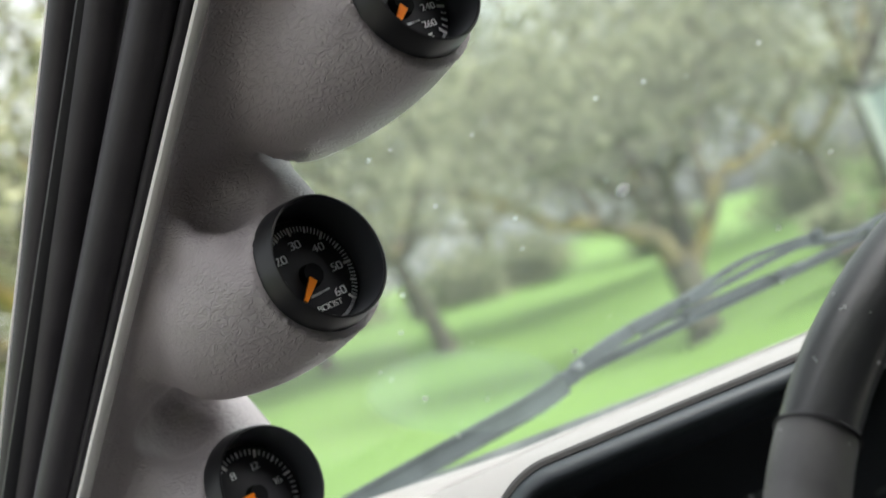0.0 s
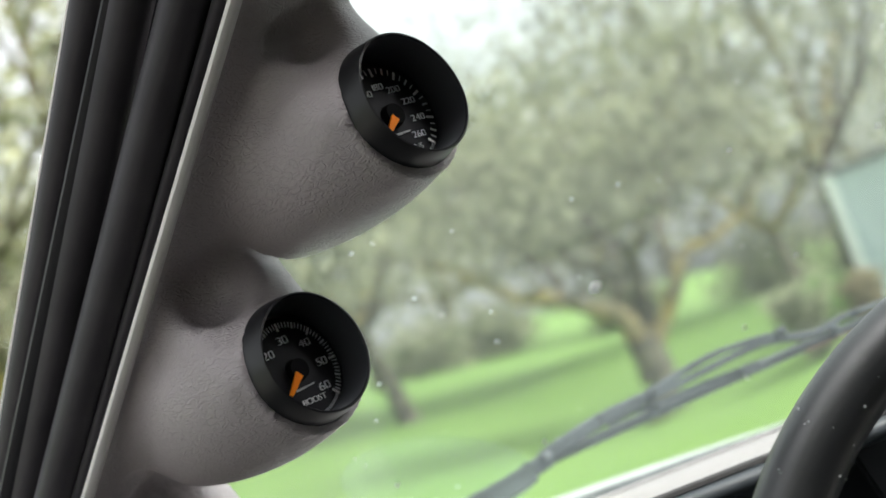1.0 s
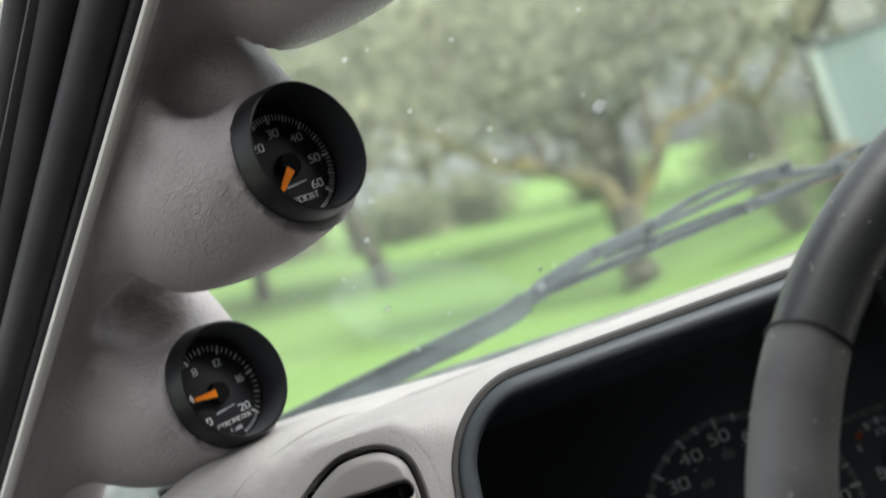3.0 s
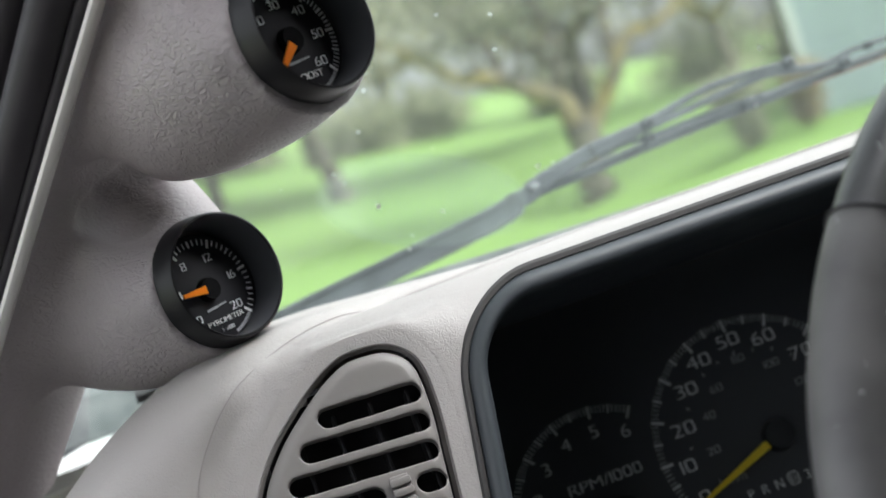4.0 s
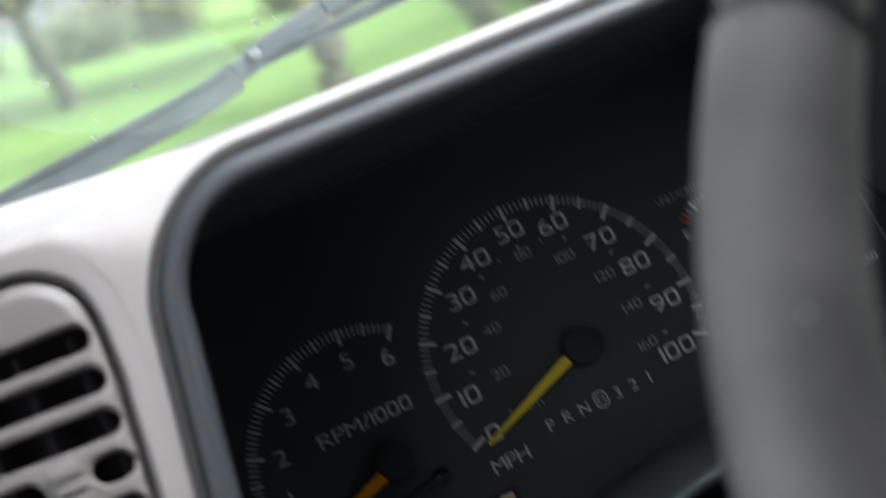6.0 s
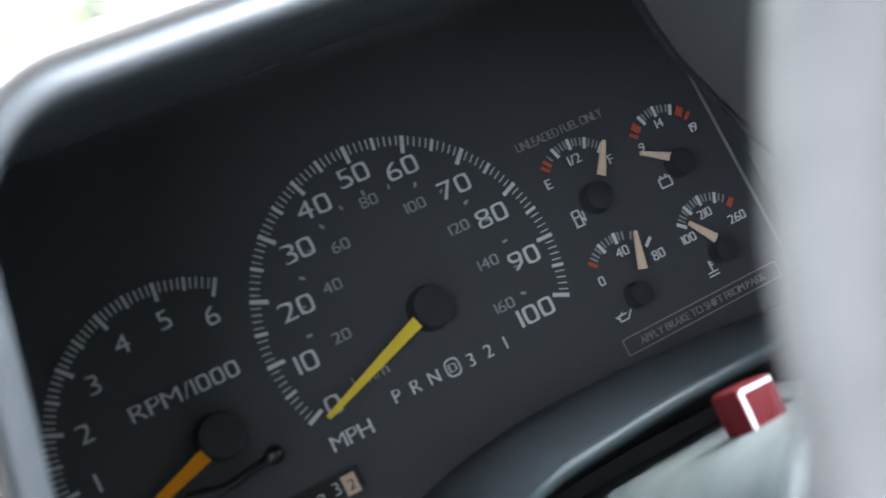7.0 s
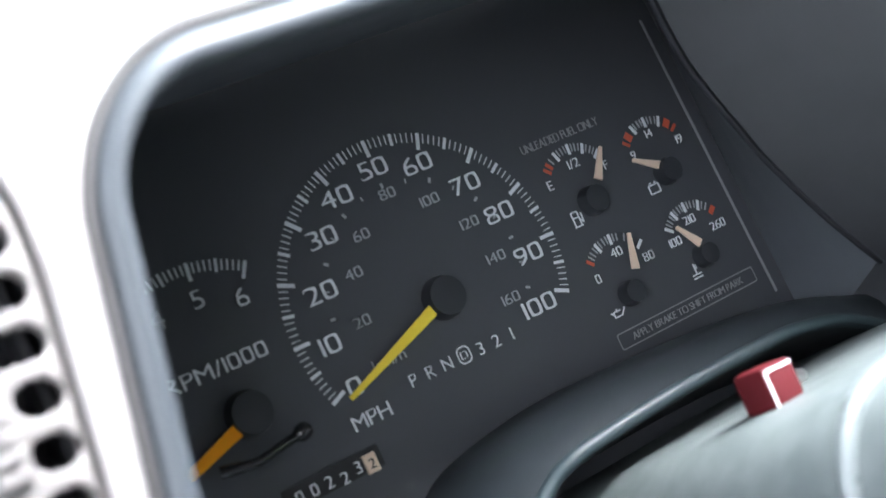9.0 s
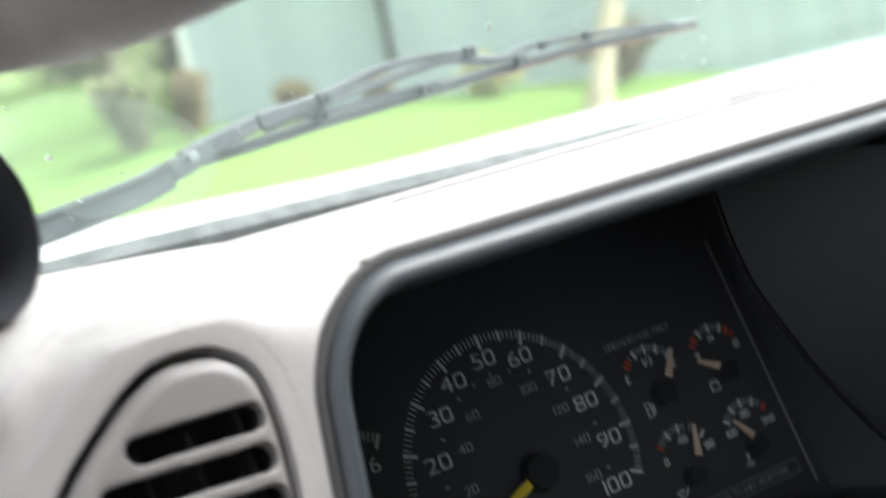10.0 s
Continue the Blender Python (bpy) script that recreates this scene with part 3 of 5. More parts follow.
# ---- instrument cluster ----
def stroke(a, b, w0, w1, depth=0.0003):
    """A short printed bar from a to b in x and z."""
    a, b = Vector((a[0], 0, a[1])), Vector((b[0], 0, b[1]))
    d = (b - a).normalized()
    s = Vector((-d.z, 0, d.x))
    bm = bmesh.new()
    q = [bm.verts.new(p) for p in (a - s * w0 / 2, b - s * w1 / 2, b + s * w1 / 2, a + s * w0 / 2)]
    f = bm.faces.new(q)
    r = bmesh.ops.extrude_face_region(bm, geom=[f])
    bmesh.ops.translate(bm, vec=(0, -depth, 0), verts=[v for v in r["geom"] if isinstance(v, bmesh.types.BMVert)])
    bmesh.ops.recalc_face_normals(bm, faces=bm.faces[:])
    return bm


def polar(c, r, deg):
    return (c[0] + r * math.cos(radians(deg)), c[1] + r * math.sin(radians(deg)))


LIFT = pose(0, -0.0006, 0)


def printed(parent, text, size, x, z, mat, wide=1.15, name="numeral"):
    me = ink(words(text, size, 0.0002, wide), mat)
    return part(name, me, mat, parent, "", pose(x, -0.0006, z))


def needle(parent, c, deg, r0, r1, w, mat, label, lift=0.006):
    a, b = polar((0, 0), r0, deg), polar((0, 0), r1, deg)
    bm = stroke(a, b, w, w * 0.45, 0.0012)
    return part("needle", bm, mat, parent, label, pose(c[0], -lift, c[1]))


def cap(parent, c, r, height, mat=BLACK):
    bm = lathe([(r * 1.05, 0), (r, height * 0.6), (r * 0.92, height), (r * 0.6, height * 1.06), (0, height * 1.08)], 32)
    return part("hub_cap", bm, mat, parent, "matt black hub cap", pose(c[0], 0, c[1], 90))


def make_cluster():
    cl = thing("instrument_cluster", CLUSTER, "black instrument cluster with white figures and pale needles", "instrument cluster")
    bm = box(0.43, 0.006, 0.21, (0.045, 0.0035, 0.0), 0.001)
    face = part("faceplate", bm, DIAL, cl, "matt black dial face")
    # speedometer
    c = (0.0003, 0.0012)
    small = []
    for m in range(0, 101):
        a = 203 - 2.26 * m
        if m % 10 == 0:
            part("tick_mark", stroke(polar(c, 0.0532, a), polar(c, 0.0598, a), 0.0015, 0.0015), WHITE_INK, face, "", LIFT)
        elif m % 5 == 0:
            part("tick_mark", stroke(polar(c, 0.0552, a), polar(c, 0.0598, a), 0.0012, 0.0012), WHITE_INK, face, "", LIFT)
        else:
            small.append(stroke(polar(c, 0.0560, a), polar(c, 0.0596, a), 0.00036, 0.00036))
    tagged(part("fine_scale", join(*small), WHITE_INK, face, "fine white scale of the speedometer", LIFT), kind="stuff")
    for m, x, z in ((0, -0.0442, -0.0197), (10, -0.0460, -0.0026), (20, -0.0408, 0.0155), (30, -0.0312, 0.0335), (40, -0.0192, 0.0452), (50, -0.0004, 0.0502), (60, 0.0178, 0.0457), (70, 0.0333, 0.0318), (80, 0.0416, 0.0166), (90, 0.0457, -0.0025), (100, 0.0402, -0.0221)):
        printed(face, str(m), 0.0098, x, z, WHITE_INK, 1.40)
    for k, x, z in ((20, -0.0308, 0.0002), (40, -0.0258, 0.0172), (60, -0.0164, 0.0290), (80, 0.0006, 0.0395), (100, 0.0160, 0.0313), (120, 0.0276, 0.0175), (140, 0.0318, 0.0015), (160, 0.0300, -0.0151)):
        a = 203 - 2.26 * k / 1.609
        printed(face, str(k), 0.0058, x, z, GREY_INK, 1.28)
        part("tick_mark", stroke(polar(c, 0.0405, a), polar(c, 0.0425, a), 0.0010, 0.0010), GREY_INK, face, "", LIFT)
        b = 203 - 2.26 * (k + 10) / 1.609
        if k < 160:
            part("tick_mark", stroke(polar(c, 0.0402, b), polar(c, 0.0420, b), 0.0006, 0.0006), GREY_INK, face, "", LIFT)
    printed(face, "MPH", 0.0078, -0.0430, -0.0318, WHITE_INK, 1.15, "lettering")
    printed(face, "km/h", 0.0060, -0.0275, -0.0163, GREY_INK, 1.2, "lettering")
    bm = stroke((-0.0045, -0.0070), (-0.0487, -0.0230), 0.0046, 0.0018, 0.0012)
    part("needle", bm, YELLOW, cl, "yellow speedometer needle", pose(0, -0.003, 0))
    cap(cl, (0.0030, -0.0043), 0.0080, 0.006, CAP)
    for i, ch in enumerate("PRN"):
        printed(face, ch, 0.0068, -0.0222 + 0.0077 * i, -0.0268, WHITE_INK, 1.0, "gear_letter")
    printed(face, "D", 0.0044, 0.0011, -0.0267, WHITE_INK, 1.1, "gear_letter")
    ring = [(0.0011 + px, -0.0267 + pz) for px, pz in rounded(0.0030, 0.0034, 0.0022, 5)]
    inner = [(0.0011 + px, -0.0267 + pz) for px, pz in rounded(0.0024, 0.0028, 0.0018, 5)]
    part("gear_ring", loft([[(x, -0.0002, z) for x, z in ring], [(x, -0.0002, z) for x, z in inner]], close_v=True), WHITE_INK, face, "", LIFT)
    for i, ch in enumerate("321"):
        printed(face, ch, 0.0068, 0.0087 + 0.0075 * i, -0.0272, WHITE_INK, 1.0, "gear_letter")
    # tachometer
    c = (-0.088, -0.007)
    small = []
    for k in range(0, 61):
        a = 207.2 - 2.47 * k
        if k % 10 == 0:
            part("tick_mark", stroke(polar(c, 0.0440, a), polar(c, 0.0505, a), 0.0013, 0.0013), WHITE_INK, face, "", LIFT)
            x, z = polar(c, 0.0375, a)
            printed(face, str(k // 10), 0.0092, x, z, WHITE_INK, 1.2)
        elif k % 5 == 0:
            part("tick_mark", stroke(polar(c, 0.0458, a), polar(c, 0.0505, a), 0.0010, 0.0010), WHITE_INK, face, "", LIFT)
        else:
            small.append(stroke(polar(c, 0.0465, a), polar(c, 0.0503, a), 0.0005, 0.0005))
    tagged(part("fine_scale", join(*small), WHITE_INK, face, "fine white scale of the tachometer", LIFT), kind="stuff")
    printed(face, "RPM/1000", 0.0080, -0.0878, 0.0060, WHITE_INK, 1.30, "lettering")
    c2 = (-0.0835, -0.0125)
    bm = stroke((-0.0913, -0.0160), (-0.1330, -0.0300), 0.0050, 0.0020, 0.0012)
    part("needle", bm, AMBER, cl, "orange tachometer needle", pose(0, -0.003, 0))
    cap(cl, (-0.0845, -0.0126), 0.0080, 0.006, CAP)
    # trip counter
    part("counter_window", box(0.040, 0.0006, 0.0078, (-0.0660, -0.0004, -0.0450), 0.0001), BLACK, cl, "", smooth=False)
    for i, ch in enumerate("00223"):
        printed(face, ch, 0.0062, -0.0802 + 0.0060 * i, -0.0455 - (0.0012 if i == 3 else 0), WHITE_INK, 1.05, "counter_digit").location.y = -0.001
    part("counter_wheel", box(0.0052, 0.0010, 0.0070, (-0.0510, -0.0010, -0.0462), 0.0003), CREAM, cl, "pale last wheel of the counter")
    printed(face, "2", 0.0052, -0.0510, -0.0464, BLACK, 1.0, "counter_digit").location.y = -0.0018
    rod = smooth_path([(-0.1030, -0.004, -0.0262), (-0.0960, -0.006, -0.0275), (-0.0900, -0.007, -0.0283), (-0.0820, -0.007, -0.0272), (-0.0745, -0.007, -0.0262)], 14)
    stem = part("trip_stem", tube(rod, [0.0022] * 4 + [0.0017] * 10, 10), KNOB, cl, "bent glossy black reset stem")
    part("trip_knob", lathe([(0, -0.0034), (0.0020, -0.0030), (0.0031, -0.0012), (0.0032, 0.0012), (0.0022, 0.0029), (0, 0.0033)], 20), KNOB, stem, "glossy black reset knob", Matrix.Translation((-0.0722, -0.008, -0.0258)) @ pose(0, 0, 0, 0, 80, 0))
    # small gauges
    def small_gauge(c, r, big, fine, red, root, tip, hub, hub_r, label):
        for i, a in enumerate(big):
            part("tick_mark", stroke(polar(c, r - 0.0044, a), polar(c, r, a), 0.0013, 0.0013), WHITE_INK, face, "", LIFT)
        for a in fine:
            part("tick_mark", stroke(polar(c, r - 0.0034, a), polar(c, r - 0.0002, a), 0.0006, 0.0006), GREY_INK, face, "", LIFT)
        for a, w in red:
            part("tick_mark", stroke(polar(c, r - 0.0038, a), polar(c, r, a), w, w), RED_INK, face, "red warning mark", LIFT)
        part("needle", stroke(root, tip, 0.0036, 0.0013, 0.0012), CREAM, cl, label, pose(0, -0.003, 0))
        cap(cl, hub, hub_r, 0.006, CAP)
    small_gauge((0.0826, 0.0118), 0.0190, (110, 86, 63, 40), (121, 104, 98, 92, 80, 75, 69, 57, 51, 46), ((137, 0.0013), (129, 0.0014)), (0.0889, 0.0128), (0.0966, 0.0243), (0.0832, 0.0060), 0.0058, "cream fuel needle")
    small_gauge((0.1240, 0.0106), 0.0184, (113, 88, 62), (107, 100, 94, 81, 75, 68), ((140, 0.0013), (128, 0.0030), (48, 0.0030), (35, 0.0013)), (0.1206, 0.0076), (0.1086, 0.0141), (0.1235, 0.0045), 0.0054, "cream voltmeter needle")
    small_gauge((0.0824, -0.0276), 0.0188, (112, 87, 37), (131, 125, 118, 106, 99, 93, 81, 75, 63), ((138, 0.0014),), (0.0866, -0.0258), (0.0909, -0.0118), (0.0806, -0.0336), 0.0048, "cream oil pressure needle")
    small_gauge((0.1245, -0.0276), 0.0178, (142, 116, 91, 64), (135, 129, 122, 110, 103, 97, 84, 78, 71, 57, 50), ((38, 0.0022),), (0.1217, -0.0280), (0.1139, -0.0180), (0.1226, -0.0332), 0.0048, "cream temperature needle")
    for text, x, z, q in (("E", 0.0685, 0.0180, 0.0056), ("1/2", 0.0832, 0.0227, 0.0054), ("F", 0.0975, 0.0170, 0.0054), ("9", 0.1124, 0.0160, 0.0050), ("14", 0.1244, 0.0219, 0.0050), ("19", 0.1378, 0.0149, 0.0050), ("0", 0.0702, -0.0231, 0.0052), ("40", 0.0837, -0.0165, 0.0054), ("80", 0.0974, -0.0234, 0.0054), ("100", 0.1127, -0.0232, 0.0052), ("210", 0.1242, -0.0173, 0.0052), ("260", 0.1368, -0.0241, 0.0052)):
        printed(face, text, q, x, z, WHITE_INK, 1.1)
    printed(face, "UNLEADED FUEL ONLY", 0.0050, 0.0831, 0.0350, DIM_INK, 0.80, "lettering")
    printed(face, "APPLY BRAKE TO SHIFT FROM PARK", 0.0042, 0.1046, -0.0493, DIM_INK, 0.93, "lettering")
    frame_o = [(0.1046 + px, -0.0493 + pz) for px, pz in rounded(0.0384, 0.0034, 0.0010, 3)]
    frame_i = [(0.1046 + px, -0.0493 + pz) for px, pz in rounded(0.0379, 0.0029, 0.0008, 3)]
    part("notice_frame", loft([[(x, -0.0002, z) for x, z in frame_o], [(x, -0.0002, z) for x, z in frame_i]], close_v=True), DIM_INK, face, "", LIFT)
    part("edge_line", stroke((0.1465, 0.0672), (0.1497, -0.0602), 0.0012, 0.0012), DIM_INK, cl, "thin grey border line", LIFT)
    # symbols: fuel pump, battery, oil can, thermometer
    def symbol(name, bars, x, z):
        part(name, join(*[stroke(a, b, 0.0006, 0.0006) for a, b in bars]), WHITE_INK, face, "", pose(x, -0.0006, z))
    u = 0.001
    symbol("fuel_symbol", [((-2 * u, -3 * u), (-2 * u, 3 * u)), ((-2 * u, 3 * u), (1 * u, 3 * u)), ((1 * u, 3 * u), (1 * u, -3 * u)), ((-2.6 * u, -3 * u), (1.6 * u, -3 * u)), ((-2 * u, 0.6 * u), (1 * u, 0.6 * u)), ((1 * u, 0), (2.4 * u, -2 * u)), ((2.4 * u, -2 * u), (2.6 * u, 2 * u))], 0.0734, 0.0017)
    symbol("battery_symbol", [((-2.6 * u, -2 * u), (2.6 * u, -2 * u)), ((-2.6 * u, 1.6 * u), (2.6 * u, 1.6 * u)), ((-2.6 * u, -2 * u), (-2.6 * u, 1.6 * u)), ((2.6 * u, -2 * u), (2.6 * u, 1.6 * u)), ((-1.8 * u, 2.4 * u), (-0.8 * u, 2.4 * u)), ((0.8 * u, 2.4 * u), (1.8 * u, 2.4 * u))], 0.1148, 0.0002)
    symbol("oil_symbol", [((-2.4 * u, -1.2 * u), (1.2 * u, -1.2 * u)), ((-2.4 * u, 1 * u), (1.2 * u, 1 * u)), ((-2.4 * u, -1.2 * u), (-2.4 * u, 1 * u)), ((1.2 * u, -1.2 * u), (3.6 * u, 1.4 * u)), ((-3.6 * u, 1 * u), (-2.4 * u, 0)), ((-0.6 * u, 1 * u), (-0.6 * u, 2 * u))], 0.0721, -0.0387)
    symbol("temperature_symbol", [((0, -1.6 * u), (0, 3 * u)), ((0, 2 * u), (1.2 * u, 2 * u)), ((0, 1 * u), (1.2 * u, 1 * u)), ((-2.4 * u, -1.6 * u), (2.4 * u, -1.6 * u)), ((-2.4 * u, -3 * u), (2.4 * u, -3 * u))], 0.1156, -0.0374)


make_cluster()


# ---- right end of the hood and the lower trim ----
def make_hood_end():
    line = [CLUSTER @ Vector(p) for p in ((0.153, 0.0, 0.10), (0.154, 0.0, 0.067), (0.155, 0.0, 0.03), (0.156, 0.0, -0.02), (0.157, 0.0, -0.062), (0.158, 0, -0.09))]
    seam = [Vector(p) for p in ((0.073, -0.060, 1.365), (0.080, -0.060, 1.335), (0.0885, -0.060, 1.312), (0.0990, -0.060, 1.294), (0.1095, -0.060, 1.278), (0.1200, -0.060, 1.2625), (0.1435, -0.060, 1.2335), (0.1560, -0.060, 1.2195), (0.1720, -0.060, 1.2025))]
    n = 24
    a, b = smooth_path(line, n), smooth_path(seam, n)
    c = [Vector((p.x + 0.085, -0.145, p.z - 0.012)) for p in b]
    bm = loft([a, [p.lerp(q, 0.5) + Vector((0.004, 0.004, 0)) for p, q in zip(a, b)], [p + Vector((0.0005, 0.002, 0)) for p in b]])
    part("hood_wall", bm, TUB, dashboard, "matt black end wall of the hood")
    part("hood_seam", tube([p + Vector((0.0008, 0.0006, 0)) for p in b], 0.0012, 8), FACE, dashboard, "dark joint of the side panel")
    bm = loft([[p + Vector((0.002, -0.001, 0)) for p in b], [p.lerp(q, 0.4) + Vector((0.004, 0, 0.004)) for p, q in zip(b, c)], c])
    part("side_panel", bm, PANEL, dashboard, "dark grey plain side panel")
    lip = smooth_path([(-0.10, -0.105, 1.160), (-0.050, -0.085, 1.178), (-0.021, -0.075, 1.195), (-0.007, -0.075, 1.2015), (0.012, -0.075, 1.2035), (0.045, -0.075, 1.205), (0.080, -0.075, 1.2045), (0.104, -0.075, 1.203), (0.131, -0.075, 1.196), (0.160, -0.075, 1.180)], 48)
    part("lower_lip", tube(lip, 0.0028, 12), TEAL, dashboard, "grey-green rounded lower edge of the hood")
    rim = smooth_path([(-0.11, -0.0009, -0.105), (-0.062, -0.0009, -0.082), (-0.0394, -0.0009, -0.067), (-0.0278, -0.0009, -0.061), (-0.0081, -0.0009, -0.057), (0.0199, -0.0009, -0.0545), (0.0553, -0.0009, -0.0555), (0.0952, -0.0009, -0.0588), (0.1342, -0.0009, -0.064), (0.1792, -0.0009, -0.075)], 48)
    back = [CLUSTER @ p for p in rim]
    foot = [p + Vector((0, 0, 0.002)) for p in lip]
    rise = [0.0, 0.18, 0.40, 0.62, 0.82, 0.94, 1.0]
    bm = loft([[p.lerp(q, k) + Vector((0, -0.004, 0.007)) * math.sin(math.pi * k) for p, q in zip(back, foot)] for k in rise])
    part("hood_floor", bm, FLOOR_TRIM, dashboard, "dark satin floor of the hood")
    # a black sheet set back under the lip stands for the gap's shadow
    under = [p + Vector((0, 0.05, -0.035)) for p in lip]
    part("gap_shade", loft([[p + Vector((0, -0.003, -0.001)) for p in lip], under]), BLACK, dashboard, "black sheet for the shaded gap above the steering column")


make_hood_end()


# ---- air vent ----
def make_vent():
    at = Vector((-0.2080, front(1.3050) + 0.0005, 1.3050))
    v = thing("air_vent", Matrix.Translation(at) @ pose(0, 0, 0, -FACE_TILT), "grey plastic air vent with four rows of slots", "air vent")
    k = 1 / math.cos(radians(FACE_TILT))
    slots = [(0.0445, -0.0083, 0.0340, 0.045), (0.0325, -0.0193, 0.0334, 0.062), (0.0206, -0.0276, 0.0326, 0.066)]
    for i in range(5):
        slots.append((0.0102 - 0.0120 * i, -0.0335 - 0.0014 * i, 0.0070 - 0.0008 * i, 0.06))
        slots.append((0.0088 - 0.0120 * i, 0.0196 - 0.0012 * i, 0.0314 - 0.0014 * i, 0.06))
    h = 0.0008
    x = np.arange(-0.056, 0.046, h)
    y = np.arange(-0.006, 0.008, h)
    z = np.arange(-0.072, 0.074, h)
    X, Y, Z = np.meshgrid(x, y, z, indexing="ij")
    edge = outline_distance(x - 0.2080, 1.3050 + z / k, VENT_SHAPE)[:, None, :] + 0.0012 + 0 * X
    face = -(Y + 0.003 - 0.003 * np.clip((edge + 0.005) / 0.005, 0, 1) ** 2)
    solid = np.maximum(np.maximum(edge, face), Y - 0.004)
    for zc, x0, x1, rise in slots:
        r = 0.0041
        d = np.sqrt((X - np.clip(X, x0 + r, x1 - r)) ** 2 + (Z - zc - rise * (x1 - X)) ** 2) - r
        solid = np.maximum(solid, -d)
    me = skin(solid, (x[0], y[0], z[0]), h)
    me.materials.append(VENT)
    me.shade_smooth()
    part("vent_face", me, VENT, v, "grey plastic face with rounded slots")
    part("vent_box", join(box(0.082, 0.002, 0.118, (-0.005, 0.026, 0)), box(0.002, 0.022, 0.060, (-0.046, 0.015, -0.029)), box(0.002, 0.022, 0.118, (0.0355, 0.015, 0)), box(0.044, 0.022, 0.002, (0.013, 0.015, 0.059)), box(0.074, 0.022, 0.002, (0, 0.015, -0.059))), FACE, v, "black duct behind the slots")
    for i in range(5):
        part("vane", box(0.0014, 0.014, 0.104, (-0.0330 + 0.0155 * i, 0.013, -0.004), 0.0004), BLACK, v, "dark upright vane", None)
    rim = []
    pts = [Vector((p[0], p[1])) for p in VENT_SHAPE[:-1]]
    for grow, depth in ((0.0017, 0.006), (0.0018, 0.0012), (0.0024, 0.0003), (0.0045, 0.0), (0.0078, 0.0), (0.0080, 0.0030)):
        row = []
        for i, p in enumerate(pts):
            d = (pts[(i + 1) % len(pts)] - pts[i - 1]).normalized()
            q = p + Vector((d.y, -d.x)) * grow
            row.append((q.x, front(q.y) + depth, q.y))
        rim.append(row)
    gap = [[(q[0], q[1] + 0.003, q[2]) for q in rim[1]], [(p.x, front(p.y) + 0.0045, p.y) for p in pts]]
    bm = loft(gap, close_v=True)
    part("vent_gap", bm, SEAM, dashboard, "dark groove round the vent")
    bm = loft(rim, close_v=True)
    bmesh.ops.recalc_face_normals(bm, faces=bm.faces[:])
    part("vent_surround", bm, DASH, dashboard, "rounded edge of the dash round the vent")
    bm = join(*[box(0.0085, 0.0060, 0.0030, (0.0135, -0.0045 - 0.0018 * math.cos(i * 0.7 - 1.4), 0.0125 - 0.0042 * i), 0.0009) for i in range(5)], box(0.0075, 0.0040, 0.0230, (0.0135, -0.0030, 0.0040), 0.001))
    part("thumb_wheel", bm, VENT, v, "ribbed grey thumb wheel")


make_vent()


# ---- pillar with its pods ----
def pillar(s, w, n):
    return PILLAR_EDGE + PILLAR_DIR * s + PILLAR_ACROSS * w + PILLAR_OUT * n


